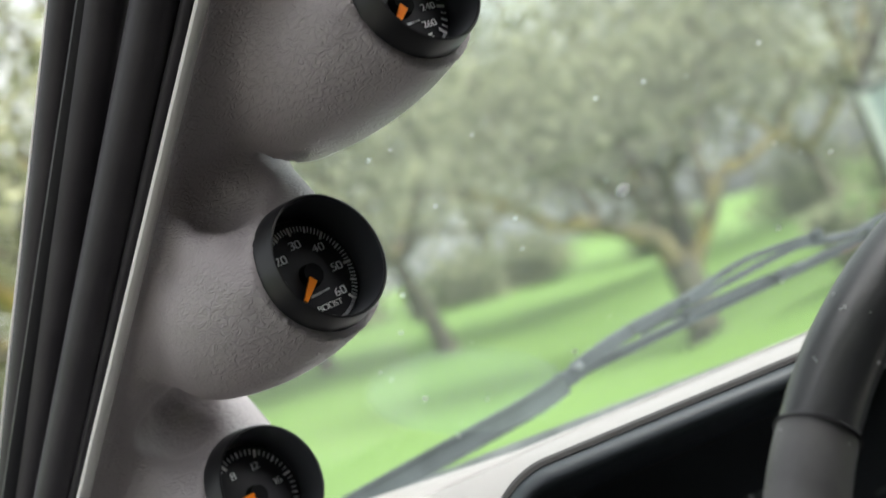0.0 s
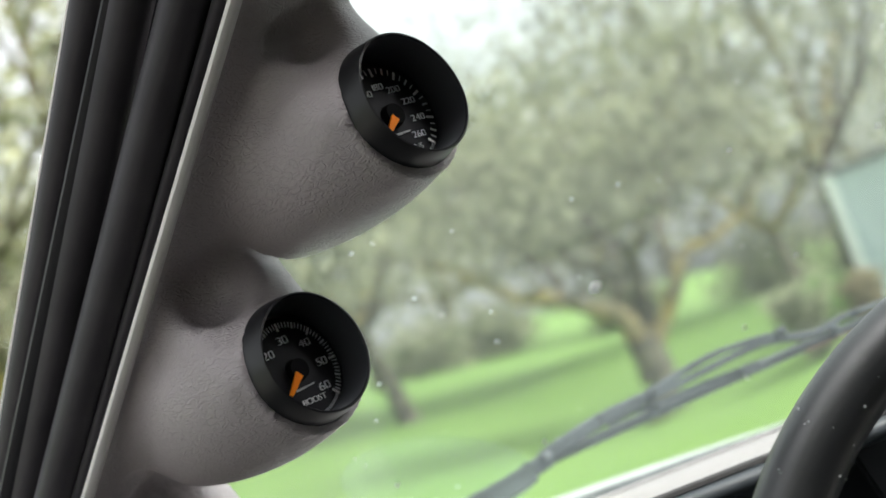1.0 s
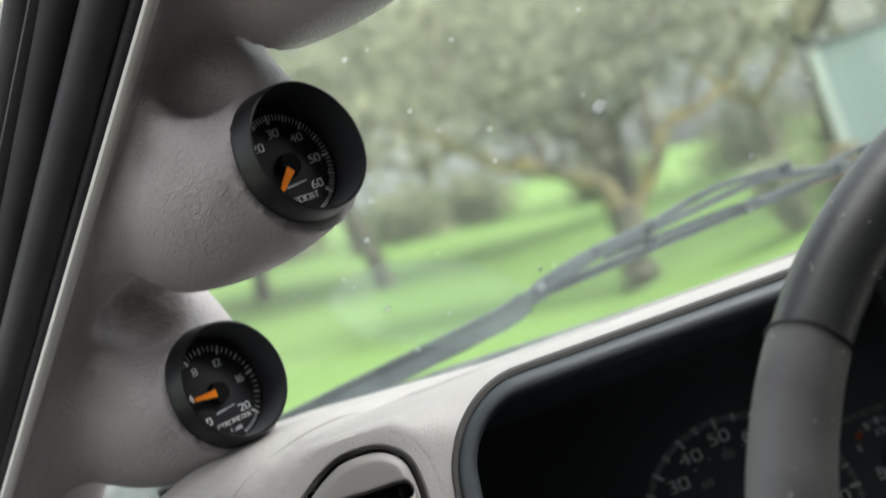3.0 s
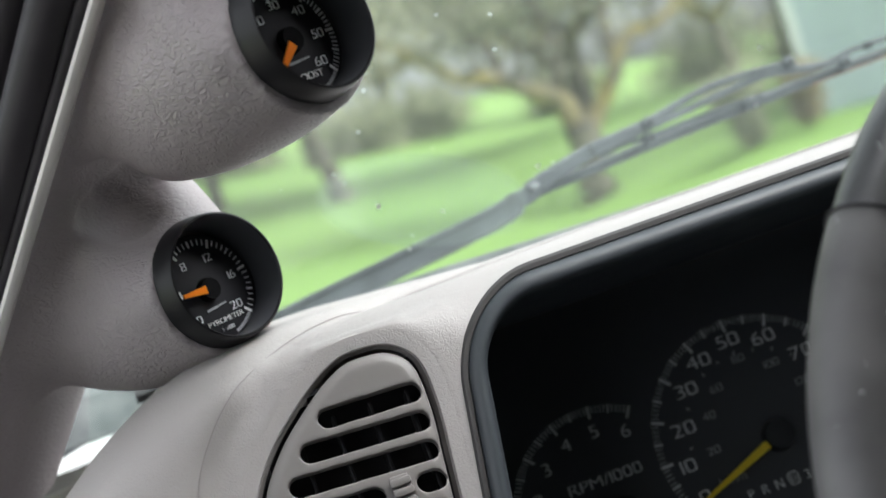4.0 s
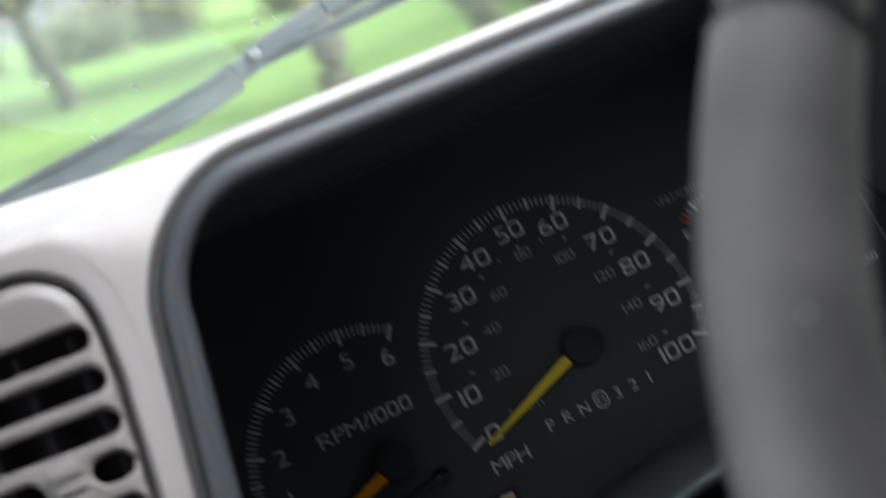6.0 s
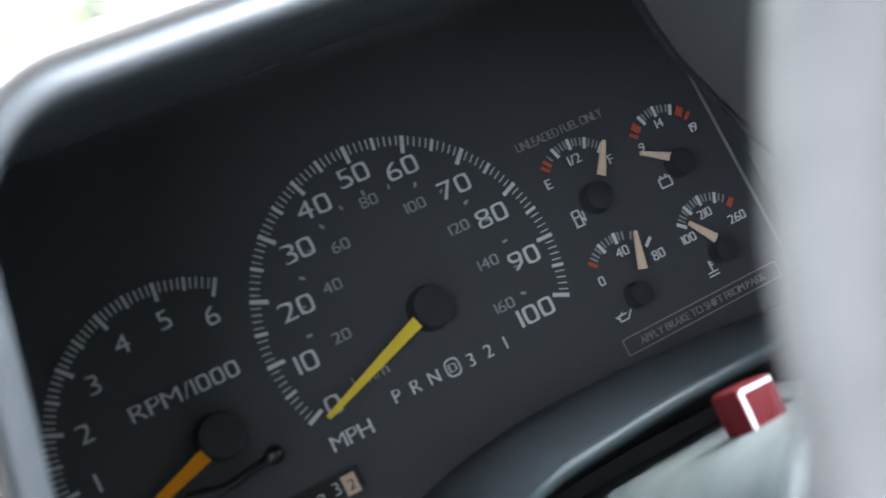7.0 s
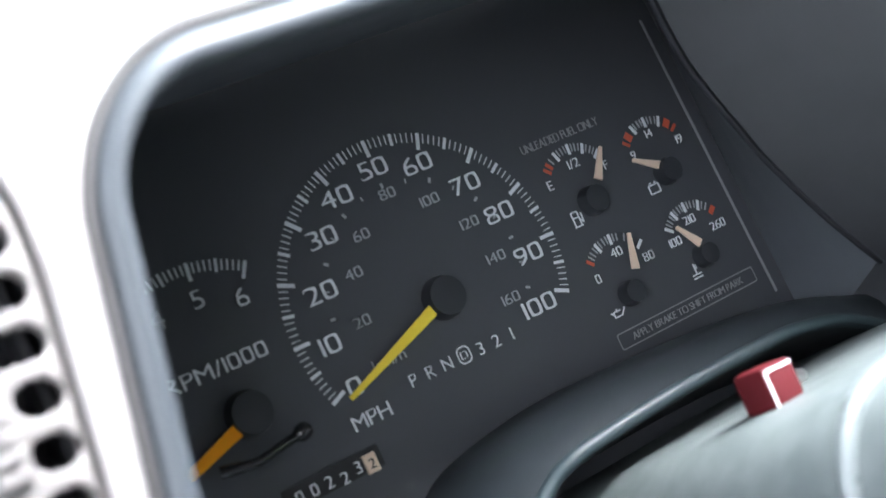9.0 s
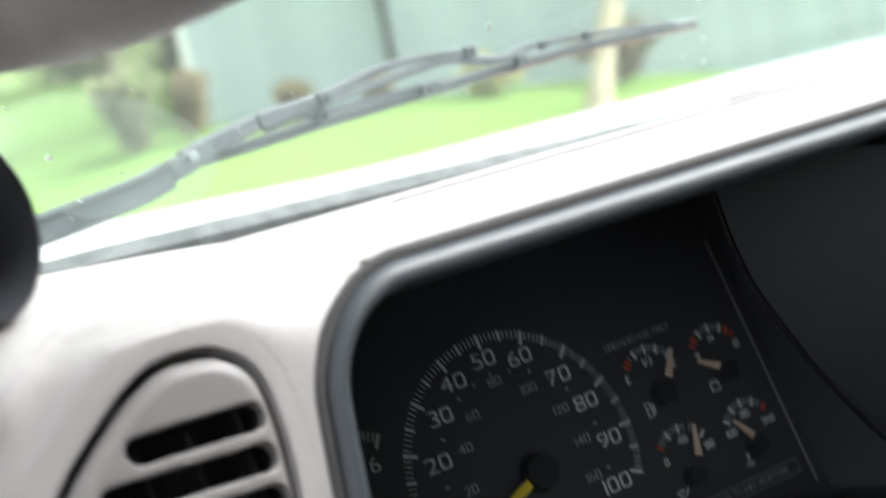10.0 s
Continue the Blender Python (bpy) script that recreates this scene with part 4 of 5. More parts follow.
def make_pillar():
    pod = thing("pillar_trim", pose(0, 0, 0), "grey grained plastic windscreen pillar cover with three gauge pods", "pillar trim")
    h = 0.0022
    lo, hi = np.array((-0.40, -0.34, 1.26)), np.array((-0.03, 0.14, 1.74))
    n = ((hi - lo) / h).astype(int)
    grid = np.stack(np.meshgrid(*(lo[k] + h * np.arange(n[k]) for k in range(3)), indexing="ij"), -1)
    q = grid - np.array(PILLAR_EDGE)
    s, w, o = (q @ np.array(v) for v in (PILLAR_DIR, PILLAR_ACROSS, PILLAR_OUT))
    # the cover itself, a gently crowned slab
    crown = 0.008 * (1 - np.clip(np.abs(w - 0.045) / 0.05, 0, 1) ** 2)
    dx, dn = np.abs(w - 0.0465) - 0.0315, np.abs(o + 0.012 - crown) - 0.004
    slab = np.sqrt(np.clip(dx, 0, None) ** 2 + np.clip(dn, 0, None) ** 2) + np.minimum(np.maximum(dx, dn), 0) - 0.008
    slab = np.maximum(slab, np.abs(s - 0.03) - 0.29)
    body = slab

    def smin(a, b, k):
        t = np.clip(0.5 + 0.5 * (b - a) / k, 0, 1)
        return b * (1 - t) + a * t - k * t * (1 - t)

    tops = list(GAUGES.values()) + [tuple(Vector(GAUGES["trans"]) + 1.16 * (Vector(GAUGES["trans"]) - Vector(GAUGES["boost"])))]
    pods = None
    for k, c in enumerate(tops):
        d = grid - np.array(c)
        t = d @ np.array(GAUGE_OUT)
        u = np.clip(-t, 0, 0.1)
        px = d @ np.array(GAUGE_RIGHT) - 0.027 * u
        pz = (d @ np.array(GAUGE_UP) - 0.2615 * u + 2.24 * u * u) / (1 - 0.308 * u)
        rho = np.hypot(px, pz)
        lean = np.clip((px * 0.39 + pz * 0.92) / np.maximum(rho, 1e-6), 0, 1) ** 5
        swell = 0.80 if k == 0 else 1.0
        r = 0.0303 + 0.3986 * u - 4.32 * u * u + swell * (1.083 * u - 3.82 * u * u) * lean
        horn = np.maximum((rho - r) * 0.72, np.maximum(t - 0.0045, -t - 0.095))
        pods = horn if pods is None else smin(pods, horn, 0.006)
    body = smin(body, pods, 0.020)
    for c in list(GAUGES.values()):
        d = grid - np.array(c) - 0.0018 * np.array(GAUGE_UP)
        t = d @ np.array(GAUGE_OUT)
        radial = np.sqrt(np.maximum((d * d).sum(-1) - t * t, 0))
        body = np.maximum(body, -np.maximum(radial - 0.0253, -t - 0.010))
    # a soft shoulder runs from the cover's edge down to the rim of each gauge
    for c in list(GAUGES.values()):
        g = np.stack([(grid - np.array(c)) @ np.array(v) for v in (GAUGE_RIGHT, GAUGE_UP, GAUGE_OUT)], -1)
        a0, a1 = np.array((-0.0205, 0.0345, -0.0300)), np.array((-0.0225, 0.0050, -0.0070))
        u = np.clip(((g - a0) @ (a1 - a0)) / ((a1 - a0) @ (a1 - a0)), 0, 1)
        body = smin(body, np.linalg.norm(g - a0 - u[..., None] * (a1 - a0), axis=-1) - 0.0085, 0.010)
    # the hollow between each pod and the next one up
    hollow = [(-0.022, 0.0500, -0.020, 0.007), (-0.011, 0.0470, -0.0155, 0.0150), (-0.002, 0.0530, -0.012, 0.011)]
    for c, size in zip(tops, (1.0, 1.0, 0.7)):
        i0 = np.maximum(((np.array(c) - 0.075 - lo) / h).astype(int), 0)
        i1 = np.minimum(((np.array(c) + 0.095 - lo) / h).astype(int), n)
        cut = tuple(slice(p, q) for p, q in zip(i0, i1))
        d = grid[cut] - np.array(c)
        g = np.stack([d @ np.array(v) for v in (GAUGE_RIGHT, GAUGE_UP, GAUGE_OUT)], -1)
        hole = np.full(g.shape[:3], 9.0)
        for p, q in zip(hollow, hollow[1:]):
            p3, q3 = np.array(p[:3]), np.array(q[:3])
            t = np.clip(((g - p3) @ (q3 - p3)) / ((q3 - p3) @ (q3 - p3)), 0, 1)
            hole = np.minimum(hole, np.linalg.norm(g - p3 - t[..., None] * (q3 - p3), axis=-1) - size * (p[3] + t * (q[3] - p[3])))
        k = 0.010
        t = np.clip(0.5 + 0.5 * (body[cut] + hole) / k, 0, 1)
        body[cut] = -hole * (1 - t) + body[cut] * t + k * t * (1 - t)
    me = skin(body, lo, h)
    me.materials.append(POD)
    me.shade_smooth()
    part("pod_shell", me, POD, pod, "grey grained shell with three swelling pods")
    away = (Vector((-1, 0, 0)) + PILLAR_DIR * PILLAR_DIR.x).normalized()
    # the edge's pale colour takes in the light that it catches
    edge = [PILLAR_EDGE + PILLAR_DIR * float(s) + away * (0.0010 - 0.010 * float(s)) + PILLAR_OUT * 0.0016 for s in np.linspace(-0.27, 0.31, 30)]
    part("edge_strip", tube(edge, 0.0033, 10, 0.8), TRIM_EDGE, pod, "pale rounded edge of the cover, the light it catches painted in")
    return pod


make_pillar()


DEEP = pose(0, 0.0026, -0.0002)  # the dial lies back in its sleeve


def deep_printed(*args):
    ob = printed(*args)
    ob.matrix_basis = DEEP @ ob.matrix_basis
    return ob


def make_gauge(key, label, title, low, high, step, minor, to, unit):
    c = Vector(GAUGES[key])
    m = Matrix((GAUGE_RIGHT, -GAUGE_OUT, GAUGE_UP)).transposed().to_4x4()
    m.translation = c
    g = thing("gauge", m, label, "gauge", "gauges on the pillar")
    turn = pose(0, 0, 0, 90)
    prof = [(0.0250, 0.0030), (0.0288, 0.0036), (0.0287, 0.0052), (0.0274, 0.0140), (0.0269, 0.0157), (0.0262, 0.0160), (0.0257, 0.0152)]
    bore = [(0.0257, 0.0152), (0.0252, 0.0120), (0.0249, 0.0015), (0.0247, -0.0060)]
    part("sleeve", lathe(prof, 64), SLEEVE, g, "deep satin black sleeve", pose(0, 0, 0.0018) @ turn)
    part("bore", lathe(bore, 64), LIT_BORE, g, "inside of the sleeve, its black greyed for the light in it", pose(0, 0, 0.0018) @ turn)
    part("dial", lathe([(0.0250, -0.0006), (0.0242, 0.0), (0, 0.0)], 48), FACE, g, "matt black dial", DEEP @ turn)
    n = int(round((high - low) / minor))
    for i in range(n + 1):
        v = low + i * minor
        a = 90 + 135 - 270 * (v - low) / (high - low)
        big = abs((v - low) / step - round((v - low) / step)) < 1e-6
        half = abs((v - low) / (step / 2) - round((v - low) / (step / 2))) < 1e-6
        w, r0 = (0.0011, 0.0184) if big else ((0.0009, 0.0192) if half else (0.0005, 0.0196))
        part("tick_mark", stroke(polar((0, 0), r0, a), polar((0, 0), 0.0222, a), w, w), GAUGE_INK if big else WHITE_INK, g, "", DEEP @ LIFT)
        if big:
            x, z = polar((0, 0), 0.0144 if v < 100 else 0.0138, a)
            deep_printed(g, str(int(v)), 0.0050 if high < 100 else 0.0040, x, z, WHITE_INK, 1.30)
    deep_printed(g, title, 0.0036 if len(title) < 6 else 0.0031, 0.0022, -0.0142 if title != "TRANS" else -0.0150, GAUGE_INK, 1.15, "lettering")
    if unit:
        deep_printed(g, unit, 0.0024, 0.0015, -0.0180, WHITE_INK, 1.1, "lettering")
    part("maker_mark", join(stroke((-0.0050, -0.0084), (0.0010, -0.0080), 0.0010, 0.0010), stroke((0.0014, -0.0079), (0.0056, -0.0076), 0.0007, 0.0007)), GREY_INK, g, "small slanted maker's mark", DEEP @ LIFT)
    small = [stroke(polar((0, 0), 0.0206, d), polar((0, 0), 0.0220, d), 0.0006 + 0.0005 * (k % 3 == 0), 0.0006) for k, d in enumerate(range(284, 312, 3))]
    part("maker_line", join(*small), GREY_INK, g, "tiny line of writing along the rim", DEEP @ LIFT)
    a = 90 + 135 - 270 * (to - low) / (high - low)
    needle(g, (0, 0), a, 0.0035, 0.0150, 0.0036, ORANGE, "orange needle", 0.004).matrix_basis = DEEP @ pose(0, -0.004, 0)
    cap(g, (0, 0), 0.0050, 0.0034, HUB).matrix_basis = DEEP @ pose(0, 0, 0, 90)
    return g


make_gauge("pyrometer", "black pyrometer gauge with an orange needle near four", "PYROMETER", 0, 20, 4, 0.5, 3.6, "F x100")
make_gauge("boost", "black boost gauge with an orange needle at zero", "BOOST", 0, 60, 10, 1, 1, "")
make_gauge("trans", "black transmission temperature gauge with a short orange needle", "TRANS", 100, 260, 20, 5, 104, "")


# ---- door seals ----
SEAL_AWAY = (Vector((-1, 0, 0)) + PILLAR_DIR * PILLAR_DIR.x).normalized()


def seal(off, slope, back, r, flat=1.0, out=0.0):
    """A bar that runs beside the pillar, drawing away from it towards the roof by its slope."""
    pts = []
    for s in np.linspace(-0.42, 0.36, 30):
        pts.append(PILLAR_EDGE + PILLAR_DIR * float(s) + SEAL_AWAY * (off + slope * float(s)) + Vector((0, back, 0)) + PILLAR_OUT * out)
    return tube(pts, r, 16, flat)


def make_seals():
    d = thing("door_seal", pose(0, 0, 0), "black rubber door seals beside the pillar", "door seal")
    part("inner_lip", seal(0.0052, -0.004, 0.008, 0.0030), RUBBER, d, "thin rubber lip")
    part("bulb_seal", seal(0.0168, 0.012, 0.020, 0.0102), RUBBER, d, "thick round bulb seal")
    part("outer_seal", seal(0.0352, 0.046, 0.045, 0.0098), RUBBER, d, "second rubber bulb")
    part("backing", seal(0.0300, 0.035, 0.060, 0.0270, 0.35), FACE, d, "black channel behind the seals")
    f = thing("door_frame", pose(0, 0, 0), "black door window frame with a pale glass edge", "door frame")
    part("frame_bar", seal(0.0512, 0.066, 0.070, 0.0088), RUBBER, f, "dark window frame bar")
    part("glass_edge", seal(0.0600, 0.064, 0.071, 0.0012), TRIM_EDGE, f, "pale line along the glass edge")


make_seals()


# ---- steering wheel ----
SEAM_AT = 139.5  # where the upper rim meets the grip, in degrees from the right


def make_wheel():
    tilt = 26.0
    w = thing("steering_wheel", pose(0.089, -0.362, 1.261, -tilt), "dark grey leather-wrapped steering wheel", "steering wheel")
    R, r = 0.1893, 0.0133
    def arc(a0, a1, thick, n=72):
        rows = []
        for i in range(n + 1):
            k = i / n
            a = radians(a0 + (a1 - a0) * k)
            q = r * thick * (0.97 + 0.03 * min(1.0, 12 * min(k, 1 - k)))
            rows.append([((R + q * math.cos(b)) * math.cos(a), q * 1.08 * math.sin(b), (R + q * math.cos(b)) * math.sin(a)) for b in (2 * math.pi * j / 24 for j in range(24))])
        bm = loft(rows, close_v=True)
        bmesh.ops.recalc_face_normals(bm, faces=bm.faces[:])
        return bm

    rim = part("rim", arc(SEAM_AT, 180 - SEAM_AT, 1.0), LEATHER, w, "smooth glossy black upper rim")
    part("grip", arc(SEAM_AT, 540 - SEAM_AT, 1.03, 128), GRIP, w, "worn grey leather grip")
    for a in (SEAM_AT, 180 - SEAM_AT):
        ring = [((R + (r + 0.0005) * math.cos(b)) * math.cos(radians(a)), (r * 1.08 + 0.0005) * math.sin(b), (R + (r + 0.0005) * math.cos(b)) * math.sin(radians(a))) for b in (2 * math.pi * k / 24 for k in range(25))]
        part("grip_seam", tube(ring, 0.0005, 6, cap=False), RUBBER, rim, "stitched joint in the leather")
    rng = random.Random(5)
    dust = []
    for _ in range(46):
        u, v = radians(rng.uniform(100, 190)), radians(rng.uniform(150, 330))
        c = ((R + (r + 0.0001) * math.cos(v)) * math.cos(u), (r * 1.08 + 0.0001) * math.sin(v), (R + (r + 0.0001) * math.cos(v)) * math.sin(u))
        speck = bmesh.new()
        bmesh.ops.create_icosphere(speck, subdivisions=1, radius=rng.choice((0.00025, 0.0003, 0.0005)), matrix=Matrix.Translation(c))
        dust.append(speck)
    tagged(part("dust_specks", join(*dust), SPOT, rim, "pale specks of dust on the leather"), kind="stuff")
    hub = lathe([(0.0, -0.030), (0.050, -0.028), (0.066, -0.016), (0.070, 0.004), (0.060, 0.018), (0, 0.022)], 40)
    part("hub", hub, BLACK, w, "black padded hub", pose(0, 0.012, -0.01, -90))
    for a in (200, 340):
        d = Vector((math.cos(radians(a)), 0, math.sin(radians(a))))
        part("spoke", tube([d * 0.05 + Vector((0, 0.012, 0)), d * 0.12 + Vector((0, 0.012, 0)), d * 0.187], [0.020, 0.016, 0.011], 14, 0.5, side_axis=(0, 1, 0)), LEATHER, w, "dark leather spoke")


make_wheel()


def make_column():
    tilt = 26.0
    col = thing("steering_column", pose(0.080, -0.362, 1.253, -tilt), "pale grey-green plastic steering column cover", "steering column")
    rows = []
    for y, g in ((0.040, 0.90), (0.046, 0.97), (0.060, 1.0), (0.16, 1.0), (0.30, 1.02), (0.40, 1.04)):
        rows.append([(px * g, y, pz * g + 0.004) for px, pz in rounded(0.092, 0.062, 0.034, 10)])
    bm = loft(rows, close_v=True)
    bm.faces.new([v for k, v in enumerate(bm.verts) if k < len(rows[0])])
    bmesh.ops.recalc_face_normals(bm, faces=bm.faces[:])
    part("shroud", bm, COLUMN, col, "grey-green grained shroud")
    ring = [(px, 0.160, pz + 0.004) for px, pz in rounded(0.0925, 0.0625, 0.034, 12)]
    ring.append(ring[0])
    part("collar", tube(ring, 0.0034, 12, 1.0, cap=False, side_axis=(0, 1, 0)), COLLAR, col, "smooth raised collar round the shroud")
    return col


make_column()


def make_hazard():
    hz = thing("hazard_switch", pose(0.0340, -0.1292, 1.2205, -22, 4, 2), "small dark red hazard switch with a pale angled stripe", "switch")
    part("button", box(0.0142, 0.0135, 0.0135, (0, 0, 0), 0.0016), RED, hz, "dark red plastic button")
    part("stripe", join(box(0.0118, 0.0006, 0.0010, (0.0004, -0.00670, 0.0052), 0.0001), box(0.0010, 0.0006, 0.0115, (-0.0056, -0.00670, -0.0006), 0.0001)), WHITE_INK, hz, "pale angled stripe on the button", smooth=False)
    part("stem", tube([(0.005, 0.004, 0.000), (0.018, 0.012, -0.001), (0.034, 0.020, -0.004)], [0.0030, 0.0030, 0.0026], 12), STEEL, hz, "bright metal stem")


make_hazard()


# ---- windscreen ----
def glass_y(z):
    return 0.130 - (z - 1.365) * 0.823


def make_windscreen():
    rows = []
    for i in range(14):
        z = 1.335 + 0.47 * i / 13
        left = -0.335 + 0.42 * (z - 1.345)
        rows.append([(left + (1.24 - 0.42 * (z - 1.345) - left) * k / 30, glass_y(z) + 0.05 * math.sin(math.pi * k / 30), z) for k in range(31)])
    bm = loft(rows)
    ob = part("window_1", bm, GLASS)
    ob.visible_shadow = False
    tagged(ob, "windscreen glass with a thin pale film of dust and painted-in haze", "windscreen", kind="structure")
    base = [(-0.30 + 1.5 * k / 40, 0.130 + 0.02 * math.sin(math.pi * k / 40), 1.3660 - 0.033 * max(0.0, 1.5 * k / 40 - 0.18)) for k in range(41)]
    tagged(part("trim", tube(base, 0.010, 10, 0.8), STRIP), "dark grey strip along the foot of the windscreen", "trim", kind="structure")


make_windscreen()


# ---- bonnet and wiper ----
def make_bonnet():
    body = thing("truck_front", pose(0, 0, 0), "white painted truck bonnet and cowl", "bonnet")
    rows = []
    for y, z, swell in ((0.17, 1.338, 0), (0.26, 1.330, 0), (0.30, 1.312, 0.3), (0.34, 1.316, 0.8), (0.45, 1.322, 1), (0.6, 1.318, 1), (0.78, 1.302, 1), (0.95, 1.276, 0.9), (1.25, 1.21, 0.6), (1.42, 1.10, 0.2), (1.48, 0.8, 0), (1.48, 0.45, 0)):
        rows.append([(x, y, z + 0.020 * swell * math.exp(-(((x + 0.02) / 0.30) ** 2)) - 0.012 * abs((x - 0.4) / 0.92) ** 3) for x in (-0.52 + 1.84 * k / 48 for k in range(49))])
    bm = loft(rows)
    bmesh.ops.recalc_face_normals(bm, faces=bm.faces[:])
    part("bonnet_skin", bm, PAINT, body, "white painted steel bonnet")
    part("cowl_corner", box(0.26, 0.10, 0.03, (-0.40, 0.27, 1.352), 0.008), STRIP, body, "dull black plastic cowl corner")
    for x in (-0.53, 1.33):
        part("wing", box(0.05, 1.30, 0.90 if x < 0 else 0.72, (x, 0.84, 0.89 if x < 0 else 0.80), 0.02), PAINT, body, "white painted wing")
    part("wing_nose", box(0.05, 0.82, 0.79, (-0.53, 1.90, 0.835), 0.02), PAINT, body, "white painted front of the wing")


make_bonnet()


def bar(points, deep, tall, n=24, edge=0.3):
    """A bevelled flat bar along points: its depth lies across the glass, its height stands upright; both may taper."""
    pts = smooth_path(points, n)
    rows = []
    for i, p in enumerate(pts):
        k = i / (n - 1)
        d = deep[0] + (deep[1] - deep[0]) * k if isinstance(deep, tuple) else deep
        h = tall[0] + (tall[1] - tall[0]) * k if isinstance(tall, tuple) else tall
        along = (pts[min(i + 1, n - 1)] - pts[max(i - 1, 0)]).normalized()
        across = Vector((0, 1, 0)) - along * along.y
        up = along.cross(across.normalized()) * -1
        if up.z < 0:
            up = -up
        e = edge * min(d, h)
        rows.append([p + across * y + up * z for y, z in ((-d, -h + e), (-d, h - e), (-d + e, h), (d - e, h), (d, h - e), (d, -h + e), (d - e, -h), (-d + e, -h))])
    bm = loft(rows, close_v=True)
    bm.verts.ensure_lookup_table()
    bm.faces.new([bm.verts[k] for k in range(8)])
    bm.faces.new([bm.verts[(n - 1) * 8 + k] for k in range(8)])
    bmesh.ops.recalc_face_normals(bm, faces=bm.faces[:])
    return bm


def make_wiper():
    w = thing("windscreen_wiper", pose(0, 0, 0), "weathered grey-black windscreen wiper parked on the glass", "wiper")
    y = 0.216
    part("arm", bar([(-0.400, 0.242, 1.334), (-0.290, 0.226, 1.3565), (-0.190, 0.218, 1.3708), (-0.0715, y, 1.3852), (-0.040, y, 1.3915)], (0.008, 0.0055), (0.0086, 0.0074), 30, 0.5), WIPER, w, "flat weathered wiper arm")
    part("arm_lip", bar([(-0.300, 0.2165, 1.3635), (-0.190, 0.2105, 1.3785), (-0.0715, 0.2085, 1.3925), (-0.042, 0.2085, 1.3985)], 0.0020, 0.0012, 20), WIPER, w, "folded upper edge of the arm")
    clip = part("clip", box(0.016, 0.013, 0.011, (0, 0, 0), 0.0016), WIPER, w, "square clip at the end of the arm", Matrix.Translation((-0.033, y, 1.3945)) @ pose(0, 0, 0, 0, -14, 0))
    part("pin", box(0.006, 0.004, 0.0045, (0.006, -0.008, 0.003), 0.001), GREY_PIN, clip, "pale grey pin")
    blade = [(-0.030, 0.222, 1.3935), (0.014, 0.222, 1.3960), (0.054, 0.222, 1.3985), (0.095, 0.222, 1.4005), (0.136, 0.222, 1.4025), (0.178, 0.223, 1.4045), (0.221, 0.225, 1.4055), (0.250, 0.227, 1.4065), (0.310, 0.231, 1.4060), (0.370, 0.235, 1.4045)]
    part("rubber_blade", bar(blade, 0.0030, 0.0030, 40), WIPER, w, "long rubber blade")
    part("blade_spine", bar([Vector(p) + Vector((0, -0.003, 0.0034)) for p in blade], 0.0016, 0.0009, 40), GREY_PIN, w, "thin pale steel spine")
    part("rusty_edge", bar([Vector(p) + Vector((0, -0.0032, -0.0024)) for p in blade[5:]], 0.0006, 0.0006, 16), RUST, w, "rust-brown lower edge")
    part("main_yoke", bar([(-0.030, y, 1.3965), (-0.018, y, 1.4005), (0.014, y, 1.4075), (0.040, y, 1.4105), (0.062, y, 1.4125)], (0.0050, 0.0040), (0.0056, 0.0040), 20), WIPER, w, "broad bridge of the blade")
    part("yoke_joint", box(0.0012, 0.0104, 0.0088, (0, 0, 0), 0.0003), FACE, w, "dark joint across the bridge", Matrix.Translation((0.0165, y, 1.4082)) @ pose(0, 0, 0, 0, -12, 0))
    part("upper_bridge", bar([(0.058, y, 1.4135), (0.087, y, 1.4195), (0.104, y, 1.4222), (0.118, y, 1.4232), (0.149, y, 1.4222), (0.166, y, 1.4195)], 0.0034, (0.0026, 0.0020), 20), WIPER, w, "thin upper bridge")
    part("lower_bridge", bar([(0.060, y, 1.4105), (0.080, y, 1.4125), (0.100, y, 1.4145), (0.126, y, 1.4172), (0.150, y, 1.4182), (0.180, y, 1.4125)], 0.0032, (0.0024, 0.0026), 20), WIPER, w, "thin lower bridge")
    part("inner_yoke", bar([(0.022, 0.218, 1.4030), (0.040, 0.218, 1.4055), (0.057, 0.218, 1.4045), (0.094, 0.219, 1.4058), (0.130, 0.220, 1.4062), (0.150, 0.221, 1.4060)], 0.0030, 0.0018, 18), WIPER, w, "inner claw of the blade")
    part("outer_yoke", bar([(0.170, 0.218, 1.4150), (0.190, 0.219, 1.4120), (0.204, 0.220, 1.4140), (0.217, 0.220, 1.4155), (0.254, 0.221, 1.4150), (0.300, 0.225, 1.4125), (0.345, 0.230, 1.4085)], 0.0032, (0.0026, 0.0016), 24), WIPER, w, "outer claw of the blade")
    for x, yy, z, s in ((0.059, 0.2125, 1.4130, 1.0), (0.163, 0.2125, 1.4210, 0.9), (0.057, 0.2150, 1.4035, 0.9), (0.130, 0.2160, 1.4045, 0.9), (0.203, 0.2170, 1.4085, 0.9), (0.222, 0.2170, 1.4150, 0.7), (0.258, 0.2180, 1.4145, 0.7)):
        pivot = part("pivot", box(0.0085 * s, 0.0070, 0.0085 * s, (0, 0, 0), 0.0018), WIPER, w, "pivot block", pose(x, yy, z, 0, -10, 0))
        part("rivet", lathe([(0.0018, 0), (0.0017, 0.0009), (0, 0.0012)], 12), FACE, pivot, "dark rivet", pose(0, -0.0035, 0, 90))


make_wiper()


